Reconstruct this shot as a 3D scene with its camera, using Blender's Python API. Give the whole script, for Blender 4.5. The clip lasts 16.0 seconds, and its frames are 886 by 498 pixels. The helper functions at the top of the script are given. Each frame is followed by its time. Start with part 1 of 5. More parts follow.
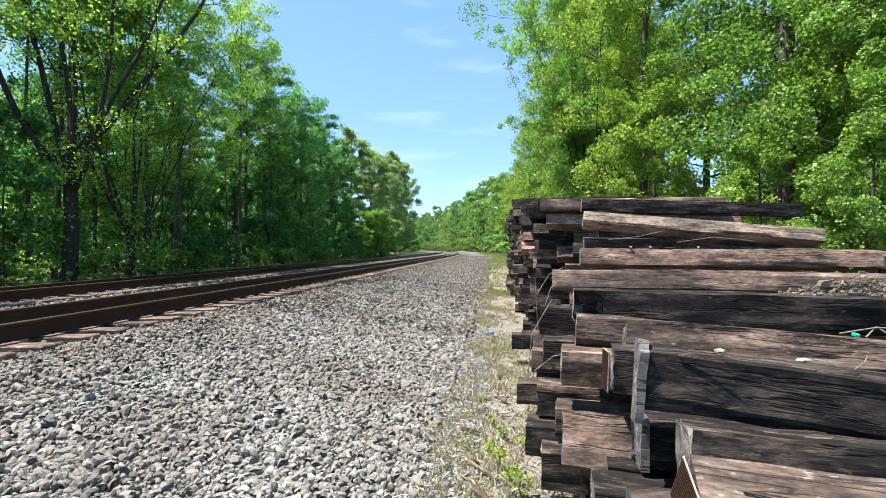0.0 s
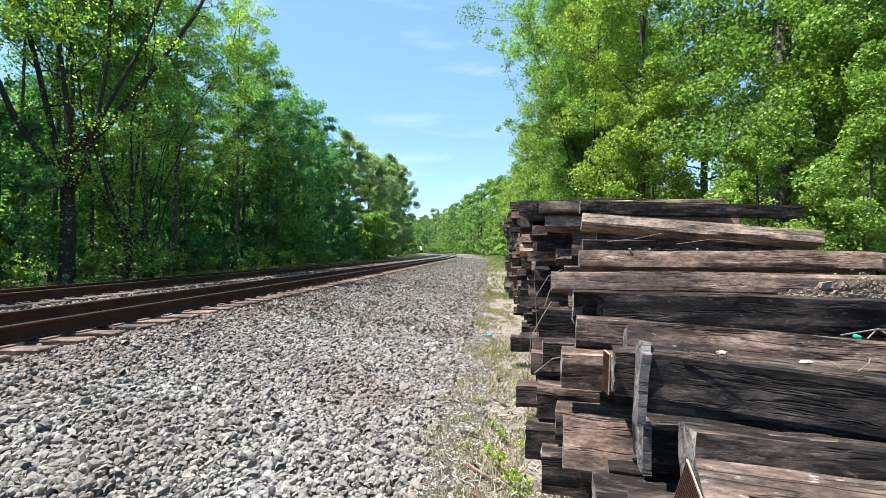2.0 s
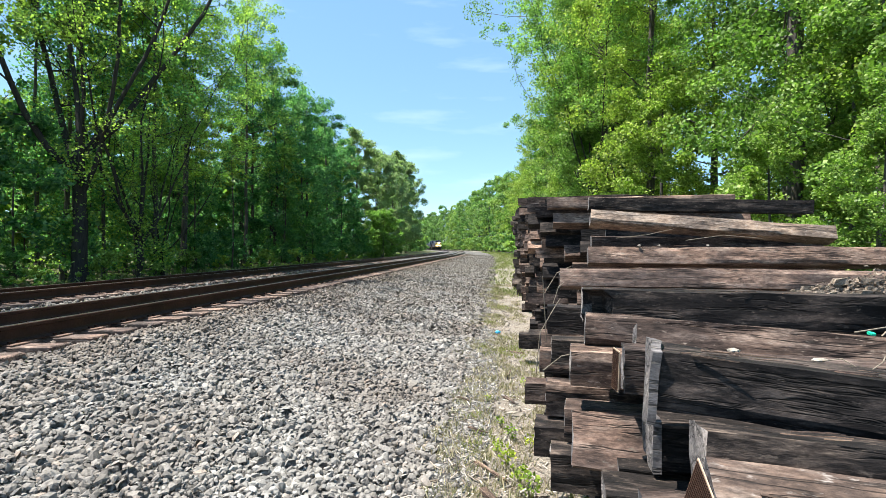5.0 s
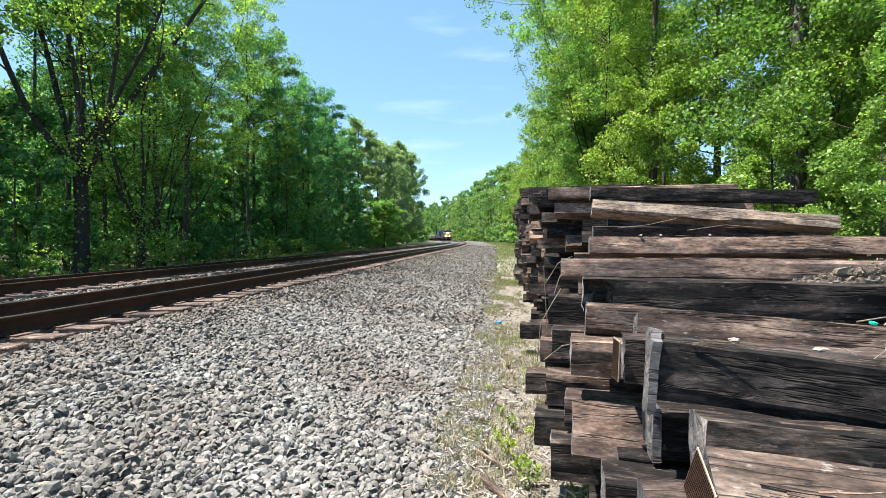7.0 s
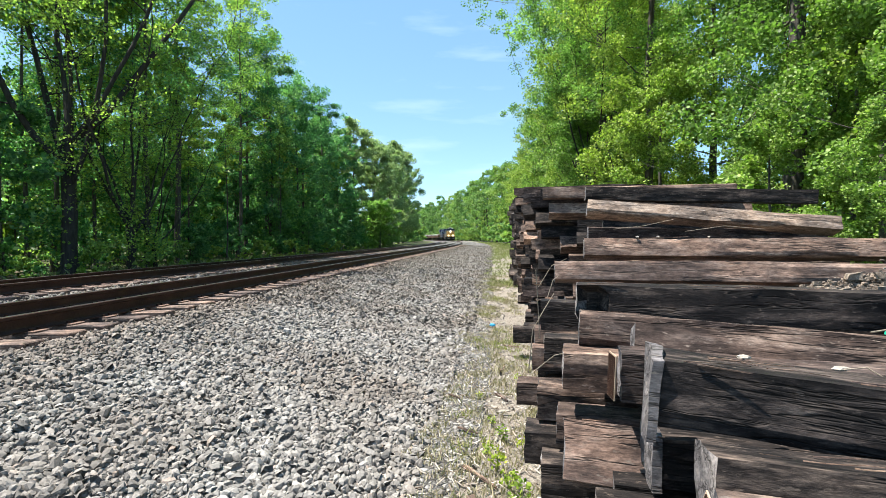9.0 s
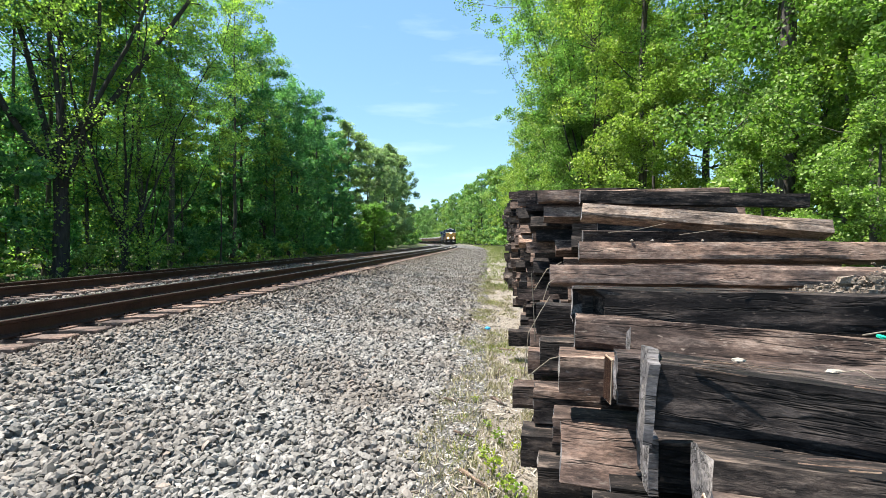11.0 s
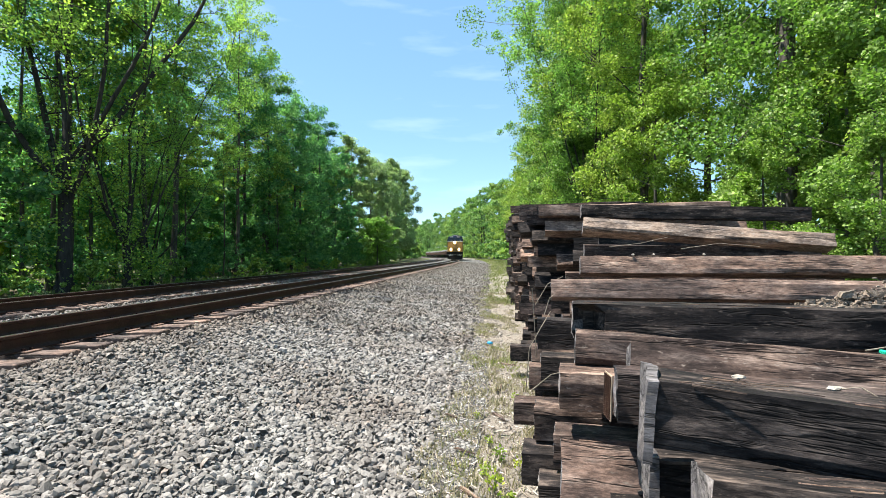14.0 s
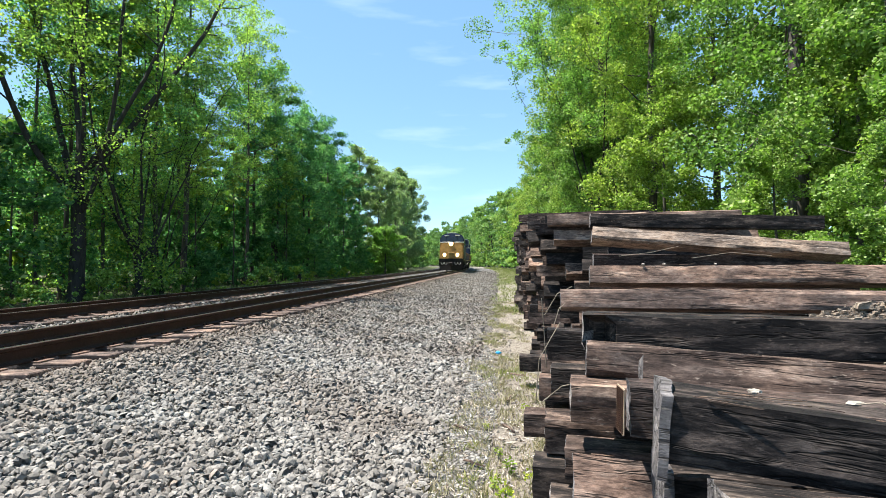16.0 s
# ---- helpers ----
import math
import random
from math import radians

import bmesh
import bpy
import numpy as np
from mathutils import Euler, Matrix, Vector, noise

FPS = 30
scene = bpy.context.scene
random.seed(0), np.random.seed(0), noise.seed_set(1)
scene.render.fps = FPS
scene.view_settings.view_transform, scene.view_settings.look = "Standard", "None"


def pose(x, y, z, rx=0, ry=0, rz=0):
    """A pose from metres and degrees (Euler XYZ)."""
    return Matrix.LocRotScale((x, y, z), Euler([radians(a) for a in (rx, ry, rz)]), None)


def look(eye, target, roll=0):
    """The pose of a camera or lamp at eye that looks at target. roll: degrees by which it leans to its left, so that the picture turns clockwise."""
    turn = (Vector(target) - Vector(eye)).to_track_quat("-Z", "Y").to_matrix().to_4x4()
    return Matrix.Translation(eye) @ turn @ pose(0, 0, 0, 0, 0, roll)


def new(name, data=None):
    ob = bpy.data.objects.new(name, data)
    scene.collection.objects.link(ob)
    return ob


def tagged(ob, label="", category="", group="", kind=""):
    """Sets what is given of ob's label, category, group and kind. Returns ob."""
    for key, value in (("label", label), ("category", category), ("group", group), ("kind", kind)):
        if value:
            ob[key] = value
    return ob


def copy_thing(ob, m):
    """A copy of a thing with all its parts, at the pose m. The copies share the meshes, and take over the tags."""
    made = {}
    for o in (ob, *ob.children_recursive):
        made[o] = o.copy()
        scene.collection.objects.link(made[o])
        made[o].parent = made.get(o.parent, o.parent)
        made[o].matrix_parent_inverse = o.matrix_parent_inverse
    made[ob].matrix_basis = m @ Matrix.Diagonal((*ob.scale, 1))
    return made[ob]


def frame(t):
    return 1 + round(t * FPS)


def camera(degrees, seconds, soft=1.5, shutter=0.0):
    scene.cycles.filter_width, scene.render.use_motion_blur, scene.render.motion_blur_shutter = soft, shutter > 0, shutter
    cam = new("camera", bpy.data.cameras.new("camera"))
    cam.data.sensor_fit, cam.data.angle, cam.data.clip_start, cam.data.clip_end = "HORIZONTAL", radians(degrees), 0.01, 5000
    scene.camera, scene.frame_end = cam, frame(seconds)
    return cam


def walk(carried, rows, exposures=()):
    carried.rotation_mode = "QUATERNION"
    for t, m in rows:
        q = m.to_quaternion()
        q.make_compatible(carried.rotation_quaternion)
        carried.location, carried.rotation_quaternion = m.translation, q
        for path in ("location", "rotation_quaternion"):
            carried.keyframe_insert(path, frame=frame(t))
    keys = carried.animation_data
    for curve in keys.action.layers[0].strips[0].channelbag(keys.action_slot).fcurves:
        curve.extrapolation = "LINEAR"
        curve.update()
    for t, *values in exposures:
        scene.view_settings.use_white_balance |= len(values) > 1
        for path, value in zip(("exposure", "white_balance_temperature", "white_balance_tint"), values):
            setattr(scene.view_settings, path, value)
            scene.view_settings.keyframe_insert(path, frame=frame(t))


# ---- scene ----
cam = camera(84.0, 16.0, soft=0.5)
PATH = [
    (0.0, look((0.000, 0.000, 1.630), (-0.974, 9.952, 1.622), 0.28)),
    (0.5, look((-0.001, 0.011, 1.627), (-0.925, 9.969, 1.649), 0.26)),
    (1.0, look((-0.006, 0.022, 1.627), (-0.902, 9.981, 1.677), 0.27)),
    (1.5, look((-0.009, 0.021, 1.625), (-0.918, 9.979, 1.682), 0.25)),
    (2.0, look((-0.008, 0.018, 1.625), (-0.942, 9.974, 1.669), 0.24)),
    (2.5, look((-0.011, 0.025, 1.624), (-0.965, 9.979, 1.655), 0.21)),
    (3.0, look((-0.014, 0.033, 1.625), (-0.998, 9.984, 1.645), 0.18)),
    (3.5, look((-0.016, 0.029, 1.627), (-1.015, 9.979, 1.634), 0.18)),
    (4.0, look((-0.010, 0.024, 1.628), (-1.030, 9.972, 1.624), 0.11)),
    (6.5, look((-0.009, 0.021, 1.627), (-1.178, 9.951, 1.500), 0.02)),
    (7.0, look((-0.002, 0.033, 1.624), (-1.130, 9.967, 1.413), -0.05)),
    (7.5, look((0.010, 0.099, 1.624), (-1.155, 10.027, 1.365), -0.09)),
    (8.0, look((0.065, 0.260, 1.623), (-1.101, 10.188, 1.361), -0.04)),
    (8.5, look((0.061, 0.277, 1.644), (-1.050, 10.213, 1.401), -0.07)),
    (9.0, look((0.046, 0.242, 1.642), (-1.006, 10.184, 1.427), -0.04)),
    (11.5, look((0.037, 0.234, 1.646), (-0.903, 10.189, 1.511), -0.05)),
    (12.0, look((0.041, 0.243, 1.642), (-0.917, 10.197, 1.531), -0.03)),
    (12.5, look((0.043, 0.239, 1.645), (-0.920, 10.193, 1.583), -0.05)),
    (13.0, look((0.049, 0.235, 1.649), (-0.924, 10.187, 1.652), -0.10)),
    (13.5, look((0.052, 0.234, 1.652), (-0.933, 10.185, 1.722), -0.12)),
    (14.0, look((0.055, 0.233, 1.655), (-0.941, 10.182, 1.785), -0.20)),
    (14.5, look((0.054, 0.241, 1.657), (-0.963, 10.188, 1.834), -0.28)),
    (15.0, look((0.053, 0.244, 1.657), (-0.993, 10.187, 1.875), -0.27)),
    (15.5, look((0.048, 0.240, 1.662), (-1.041, 10.177, 1.922), -0.25)),
    (16.0, look((0.046, 0.238, 1.668), (-1.106, 10.167, 1.972), -0.29)),
]
walk(cam, PATH)

# ---- light ----
SUN_AZ, SUN_EL = radians(-93), radians(67)      # azimuth from +y, clockwise; height
world = bpy.data.worlds.new("sky")
scene.world = world
world.use_nodes = True
wn, wl = world.node_tree.nodes, world.node_tree.links
wn.clear()
sky = wn.new("ShaderNodeTexSky")
sky.sky_type, sky.sun_disc = "NISHITA", False
sky.sun_elevation, sky.sun_rotation = SUN_EL, SUN_AZ
sky.air_density, sky.dust_density, sky.ozone_density = 0.85, 0.0, 0.3
back, w_out = wn.new("ShaderNodeBackground"), wn.new("ShaderNodeOutputWorld")
back.inputs["Strength"].default_value = 0.106
# thin streaks of high cloud
w_co, w_map, w_noise, w_ramp, w_mix = (wn.new("ShaderNode" + k) for k in ("TexCoord", "Mapping", "TexNoise", "ValToRGB", "MixRGB"))
w_map.inputs["Scale"].default_value = (3.0, 3.0, 16.0)
w_map.inputs["Rotation"].default_value = (0.0, 0.22, 0.0)
w_noise.inputs["Scale"].default_value, w_noise.inputs["Detail"].default_value = 1.6, 7.0
w_ramp.color_ramp.elements[0].position, w_ramp.color_ramp.elements[1].position = 0.56, 0.80
w_mix.inputs["Color2"].default_value = (6.5, 7.2, 8.0, 1)
w_scale = wn.new("ShaderNodeMath")
w_scale.operation = "MULTIPLY"
w_scale.inputs[1].default_value = 0.17
wl.new(w_co.outputs["Generated"], w_map.inputs["Vector"])
wl.new(w_map.outputs["Vector"], w_noise.inputs["Vector"])
wl.new(w_noise.outputs["Fac"], w_ramp.inputs["Fac"])
wl.new(w_ramp.outputs["Color"], w_scale.inputs[0])
wl.new(w_scale.outputs["Value"], w_mix.inputs["Fac"])
w_tint = wn.new("ShaderNodeMixRGB")              # clear blue of a dry spring sky
w_tint.blend_type, w_tint.inputs["Fac"].default_value = "MULTIPLY", 1.0
w_tint.inputs["Color2"].default_value = (0.92, 1.0, 1.02, 1)
w_haze = wn.new("ShaderNodeMixRGB")              # even, light spring haze over the whole sky
w_haze.inputs["Fac"].default_value, w_haze.inputs["Color2"].default_value = 0.5, (1.35, 2.55, 3.75, 1)
wl.new(sky.outputs["Color"], w_haze.inputs["Color1"])
wl.new(w_haze.outputs["Color"], w_tint.inputs["Color1"])
wl.new(w_tint.outputs["Color"], w_mix.inputs["Color1"])
wl.new(w_mix.outputs["Color"], back.inputs["Color"])
wl.new(back.outputs["Background"], w_out.inputs["Surface"])
sun = new("sun", bpy.data.lights.new("sun", "SUN"))
sun.data.energy, sun.data.angle, sun.data.color = 5.0, radians(0.55), (1.0, 0.95, 0.87)
sun_way = Vector((math.sin(SUN_AZ) * math.cos(SUN_EL), math.cos(SUN_AZ) * math.cos(SUN_EL), math.sin(SUN_EL)))
sun.matrix_world = look(sun_way * 100, (0, 0, 0))
scene.view_settings.exposure = 1.36

# ---- helpers of this scene ----
rng = np.random.default_rng(7)
CX, BEND, RADIUS = -5.82, 50.0, 820.0           # centre of the near track, start and radius of its left-hand bend
SPACING = 3.75                                  # to the centre of the far track


def along(s, u):
    """The place at s metres along the line and u metres to the right of the camera's line, and the turn of the line there."""
    if s <= BEND:
        return u, s, 0.0
    a = (s - BEND) / RADIUS
    r = RADIUS + (u - CX)
    return CX - RADIUS + r * math.cos(a), BEND + r * math.sin(a), a


def bed(u, s):
    """The height of the ground: ballast bed, its slope, the walking path and the verge."""
    us = [-60, -22, -15, -12.2, -11.6, -4.3, -3.6, -2.9, -1.5, -0.5, 0.4, 6, 14, 60]
    zs = [0.6, 0.35, 0.30, 0.42, 0.56, 0.555, 0.43, 0.31, 0.15, 0.09, 0.06, 0.1, 0.35, 0.9]
    z = np.interp(u, us, zs)
    lift = np.interp(s, [4, 30, 110, 400], [0, 0.14, 0.45, 0.5])
    return z + lift * np.clip(1 - z / 0.62, 0, 1)


def mesh_np(name, verts, faces, material, smooth=False):
    me = bpy.data.meshes.new(name)
    verts, faces = np.asarray(verts, np.float32), np.asarray(faces, np.int32)
    n, k = faces.shape
    me.vertices.add(len(verts))
    me.vertices.foreach_set("co", verts.ravel())
    me.loops.add(n * k)
    me.loops.foreach_set("vertex_index", faces.ravel())
    me.polygons.add(n)
    me.polygons.foreach_set("loop_start", np.arange(0, n * k, k, dtype=np.int32))
    me.polygons.foreach_set("use_smooth", np.full(n, smooth))
    me.update(calc_edges=True)
    me.materials.append(material)
    return me


def part(name, bm, material, parent, label=""):
    me = bpy.data.meshes.new(name)
    bm.to_mesh(me)
    bm.free()
    me.materials.append(material)
    ob = new(name, me)
    ob.parent = parent
    return tagged(ob, label) if label else ob


def part_of(name, me, parent, label=""):
    ob = new(name, me)
    ob.parent = parent
    return tagged(ob, label) if label else ob


def box(bm, x0, x1, y0, y1, z0, z1, bevel=0.0, m=None):
    """A bevelled box in bm."""
    r = bmesh.ops.create_cube(bm, size=1.0)
    vs = r["verts"]
    bmesh.ops.scale(bm, vec=(x1 - x0, y1 - y0, z1 - z0), verts=vs)
    bmesh.ops.translate(bm, vec=((x0 + x1) / 2, (y0 + y1) / 2, (z0 + z1) / 2), verts=vs)
    if bevel:
        es = list({e for v in vs for e in v.link_edges})
        got = bmesh.ops.bevel(bm, geom=es, offset=bevel, segments=1, affect="EDGES")
        vs = list({v for f in got["faces"] for v in f.verts} | {v for v in vs if v.is_valid})
    if m is not None:
        bmesh.ops.transform(bm, matrix=m, verts=[v for v in vs if v.is_valid])
    return vs


def rod(bm, a, b, r, n=8, r2=None):
    a, b = Vector(a), Vector(b)
    m = Matrix.Translation((a + b) / 2) @ (b - a).to_track_quat("Z", "Y").to_matrix().to_4x4()
    return bmesh.ops.create_cone(bm, cap_ends=True, segments=n, radius1=r, radius2=r if r2 is None else r2, depth=(b - a).length, matrix=m)["verts"]


def boxed(name, dims, material, parent, bevel=0.0, label="", m=None):
    bm = bmesh.new()
    box(bm, *dims, bevel=bevel, m=m)
    return part(name, bm, material, parent, label)


def empty(name, m=None):
    ob = new(name)
    ob.empty_display_size = 0.2
    if m is not None:
        ob.matrix_basis = m
    return ob


# ---- materials ----
def material(name, rough=0.8, metal=0.0, spec=0.3):
    mat = bpy.data.materials.new(name)
    mat.use_nodes = True
    nt = mat.node_tree
    p = nt.nodes["Principled BSDF"]
    p.inputs["Roughness"].default_value, p.inputs["Metallic"].default_value = rough, metal
    p.inputs["Specular IOR Level"].default_value = spec
    return mat, nt, p


def node(nt, kind, **inputs):
    n = nt.nodes.new("ShaderNode" + kind)
    for k, v in inputs.items():
        n.inputs[k.replace("_", " ")].default_value = v
    return n


def ramp(nt, source, stops):
    r = nt.nodes.new("ShaderNodeValToRGB")
    while len(r.color_ramp.elements) < len(stops):
        r.color_ramp.elements.new(0.5)
    for e, (p, c) in zip(r.color_ramp.elements, stops):
        e.position, e.color = p, (*c, 1) if len(c) == 3 else c
    nt.links.new(source, r.inputs["Fac"])
    return r.outputs["Color"]


def mixed(nt, kind, fac, a, b):
    m = nt.nodes.new("ShaderNodeMixRGB")
    m.blend_type = kind
    for k, v in (("Fac", fac), ("Color1", a), ("Color2", b)):
        if isinstance(v, bpy.types.NodeSocket):
            nt.links.new(v, m.inputs[k])
        else:
            m.inputs[k].default_value = v if k == "Fac" else (*v, 1)
    return m.outputs["Color"]


def coords(nt, kind="Object", scale=(1, 1, 1)):
    c, m = nt.nodes.new("ShaderNodeTexCoord"), nt.nodes.new("ShaderNodeMapping")
    m.inputs["Scale"].default_value = scale
    nt.links.new(c.outputs[kind], m.inputs["Vector"])
    return m.outputs["Vector"]


def noise_of(nt, vec, scale, detail=5.0, rough=0.55):
    n = node(nt, "TexNoise", Scale=scale, Detail=detail, Roughness=rough)
    nt.links.new(vec, n.inputs["Vector"])
    return n.outputs["Fac"]


def bumped(nt, p, height, strength=0.5, distance=0.02):
    b = node(nt, "Bump", Strength=strength, Distance=distance)
    nt.links.new(height, b.inputs["Height"])
    nt.links.new(b.outputs["Normal"], p.inputs["Normal"])
    return b


def plain(name, colour, rough=0.6, metal=0.0, scale=6.0, vary=0.25, bump=0.15):
    """A painted or raw surface with stains at two scales."""
    mat, nt, p = material(name, rough, metal)
    v = coords(nt)
    f = mixed(nt, "MULTIPLY", 1.0, ramp(nt, noise_of(nt, v, scale), [(0.3, (1 - vary,) * 3), (0.7, (1 + vary * 0.3,) * 3)]),
              ramp(nt, noise_of(nt, v, scale * 9), [(0.3, (1 - vary * 0.6,) * 3), (0.7, (1, 1, 1))]))
    nt.links.new(mixed(nt, "MULTIPLY", 1.0, colour, f), p.inputs["Base Color"])
    bumped(nt, p, noise_of(nt, v, scale * 12), bump, 0.01)
    return mat


def wood(name, dark, mid, light, bump=0.9, patch=(0.42, 0.62), island=False, flake=(0.26, 0.23, 0.19)):
    """Weathered timber: grain along x, checks, bleached patches."""
    mat, nt, p = material(name, 0.78, 0.0, 0.35)
    one = nt.nodes.new("ShaderNodeNewGeometry").outputs["Random Per Island"] if island else nt.nodes.new("ShaderNodeObjectInfo").outputs["Random"]
    c, shift, m = nt.nodes.new("ShaderNodeTexCoord"), nt.nodes.new("ShaderNodeVectorMath"), nt.nodes.new("ShaderNodeMapping")
    comb = nt.nodes.new("ShaderNodeCombineXYZ")
    mul = nt.nodes.new("ShaderNodeMath")
    mul.operation, mul.inputs[1].default_value = "MULTIPLY", 37.0
    nt.links.new(one, mul.inputs[0])
    for k in "XYZ":
        nt.links.new(mul.outputs[0], comb.inputs[k])
    nt.links.new(c.outputs["Object"], shift.inputs[0])
    nt.links.new(comb.outputs[0], shift.inputs[1])
    m.inputs["Scale"].default_value = (2.1, 8.0, 8.0)
    nt.links.new(shift.outputs[0], m.inputs["Vector"])
    grain = noise_of(nt, m.outputs["Vector"], 2.0, 9.0, 0.62)
    fine = noise_of(nt, m.outputs["Vector"], 9.0, 6.0, 0.75)
    blot = noise_of(nt, shift.outputs[0], 2.6, 6.0, 0.6)
    mf = nt.nodes.new("ShaderNodeMapping")
    mf.inputs["Scale"].default_value, mf.inputs["Rotation"].default_value = (0.35, 1.0, 1.0), (0.0, 0.0, 0.35)
    nt.links.new(shift.outputs[0], mf.inputs["Vector"])
    chips = noise_of(nt, mf.outputs["Vector"], 52.0, 4.0, 0.65)
    mc = nt.nodes.new("ShaderNodeMapping")
    mc.inputs["Scale"].default_value = (0.7, 9.0, 9.0)
    nt.links.new(shift.outputs[0], mc.inputs["Vector"])
    crack = ramp(nt, noise_of(nt, mc.outputs["Vector"], 1.15, 4.0, 0.6), [(0.480, (1, 1, 1)), (0.497, (0, 0, 0)), (0.503, (0, 0, 0)), (0.520, (1, 1, 1))])
    base = ramp(nt, grain, [(0.30, dark), (0.50, mid), (0.74, light)])
    base = mixed(nt, "MULTIPLY", 1.0, base, ramp(nt, blot, [(patch[0], (0.5, 0.5, 0.52)), (patch[1], (1.15, 1.1, 1.05))]))
    base = mixed(nt, "MULTIPLY", 0.7, base, ramp(nt, fine, [(0.40, (0.28, 0.26, 0.26)), (0.55, (1.0, 1.0, 1.0)), (0.68, (1.6, 1.55, 1.5))]))
    base = mixed(nt, "MIX", ramp(nt, chips, [(0.60, (0, 0, 0)), (0.70, (0.6, 0.6, 0.6))]), base, flake)
    base = mixed(nt, "MULTIPLY", 0.75, base, crack)
    tone = ramp(nt, one, [(0.0, (0.6, 0.6, 0.64)), (0.5, (1.05, 1.0, 0.95)), (1.0, (1.25, 1.18, 1.10))])
    nt.links.new(mixed(nt, "MULTIPLY", 1.0, base, tone), p.inputs["Base Color"])
    h = mixed(nt, "ADD", 0.6, grain, fine)
    h = mixed(nt, "MULTIPLY", 0.85, h, crack)
    bumped(nt, p, h, bump, 0.006)
    return mat


M_DARK = wood("creosote_timber", (0.005, 0.0042, 0.004), (0.023, 0.0195, 0.019), (0.19, 0.158, 0.140), flake=(0.17, 0.14, 0.12))
M_MID = wood("dark_brown_timber", (0.020, 0.0145, 0.0125), (0.130, 0.094, 0.079), (0.36, 0.29, 0.25), flake=(0.32, 0.27, 0.235))
M_BROWN = wood("weathered_brown_timber", (0.055, 0.037, 0.029), (0.28, 0.192, 0.150), (0.52, 0.41, 0.34))
M_PALE = wood("bleached_timber", (0.045, 0.030, 0.022), (0.215, 0.150, 0.112), (0.46, 0.38, 0.31), flake=(0.58, 0.52, 0.45))
M_BLEACH = wood("silvery_bleached_timber", (0.12, 0.085, 0.062), (0.43, 0.33, 0.25), (0.66, 0.56, 0.46), flake=(0.66, 0.6, 0.52))
for m in (M_DARK, M_MID):
    m.node_tree.nodes["Principled BSDF"].inputs["Specular IOR Level"].default_value = 0.22
M_END = wood("grey_end_grain", (0.06, 0.058, 0.062), (0.20, 0.197, 0.208), (0.38, 0.375, 0.39))


def leaf_material(name, colour, tip, glow=0.35, spread=0.5):
    mat = bpy.data.materials.new(name)
    mat.use_nodes = True
    nt = mat.node_tree
    nt.nodes.clear()
    geo, info, out = (nt.nodes.new("ShaderNode" + k) for k in ("NewGeometry", "ObjectInfo", "OutputMaterial"))
    base = ramp(nt, geo.outputs["Random Per Island"], [(0.0, tuple(c * (1 - spread) for c in colour)), (0.6, colour), (1.0, tip)])
    tone = ramp(nt, info.outputs["Random"], [(0.0, (0.72, 0.82, 0.9)), (0.5, (1, 1, 1)), (1.0, (1.3, 1.12, 0.9))])
    base = mixed(nt, "MULTIPLY", 1.0, base, tone)
    d, tr, gl = (nt.nodes.new("ShaderNodeBsdf" + k) for k in ("Diffuse", "Translucent", "Glossy"))
    gl.inputs["Roughness"].default_value = 0.5
    gl.inputs["Color"].default_value = (0.9, 0.95, 0.9, 1)
    m1, m2 = nt.nodes.new("ShaderNodeMixShader"), nt.nodes.new("ShaderNodeMixShader")
    m1.inputs["Fac"].default_value, m2.inputs["Fac"].default_value = glow, 0.02
    nt.links.new(base, d.inputs["Color"])
    nt.links.new(mixed(nt, "MULTIPLY", 1.0, base, (1.3, 1.7, 0.82)), tr.inputs["Color"])
    nt.links.new(d.outputs[0], m1.inputs[1])
    nt.links.new(tr.outputs[0], m1.inputs[2])
    nt.links.new(m1.outputs[0], m2.inputs[1])
    nt.links.new(gl.outputs[0], m2.inputs[2])
    nt.links.new(m2.outputs[0], out.inputs["Surface"])
    return mat


M_LEAF = leaf_material("maple_leaves", (0.200, 0.300, 0.062), (0.35, 0.44, 0.120), 0.37, 0.5)
M_LEAF_THIN = leaf_material("thin_spring_leaves", (0.200, 0.305, 0.082), (0.34, 0.46, 0.15), 0.58, 0.45)
# darker, bluer green than maple_leaves: shade of the left woods put into the colour
M_LEAF_DARK = leaf_material("shade_tinted_leaves", (0.095, 0.215, 0.100), (0.22, 0.37, 0.165), 0.58, 0.45)
M_LEAF_GREY = leaf_material("pale_leaves", (0.255, 0.305, 0.165), (0.43, 0.46, 0.29), 0.52, 0.4)
# greyer green: haze of the distance mixed into the leaf colour
M_LEAF_FAR = leaf_material("hazy_far_leaves", (0.185, 0.285, 0.100), (0.33, 0.44, 0.18), 0.45, 0.45)
M_GRASS = leaf_material("grass", (0.20, 0.23, 0.085), (0.36, 0.36, 0.18), 0.3, 0.4)
M_STRAW = leaf_material("dry_grass", (0.36, 0.30, 0.19), (0.52, 0.46, 0.33), 0.15, 0.4)


def bark(name="bark", k=1.0):
    mat, nt, p = material(name, 0.9)
    v = coords(nt, "Object", (6, 6, 1.2))
    n = noise_of(nt, v, 2.2, 7.0, 0.65)
    nt.links.new(ramp(nt, n, [(0.3, (0.035 * k, 0.030 * k, 0.026 * k)), (0.6, (0.10 * k, 0.088 * k, 0.076 * k)), (0.8, (0.20 * k, 0.185 * k, 0.165 * k))]), p.inputs["Base Color"])
    bumped(nt, p, n, 0.8, 0.05)
    return mat


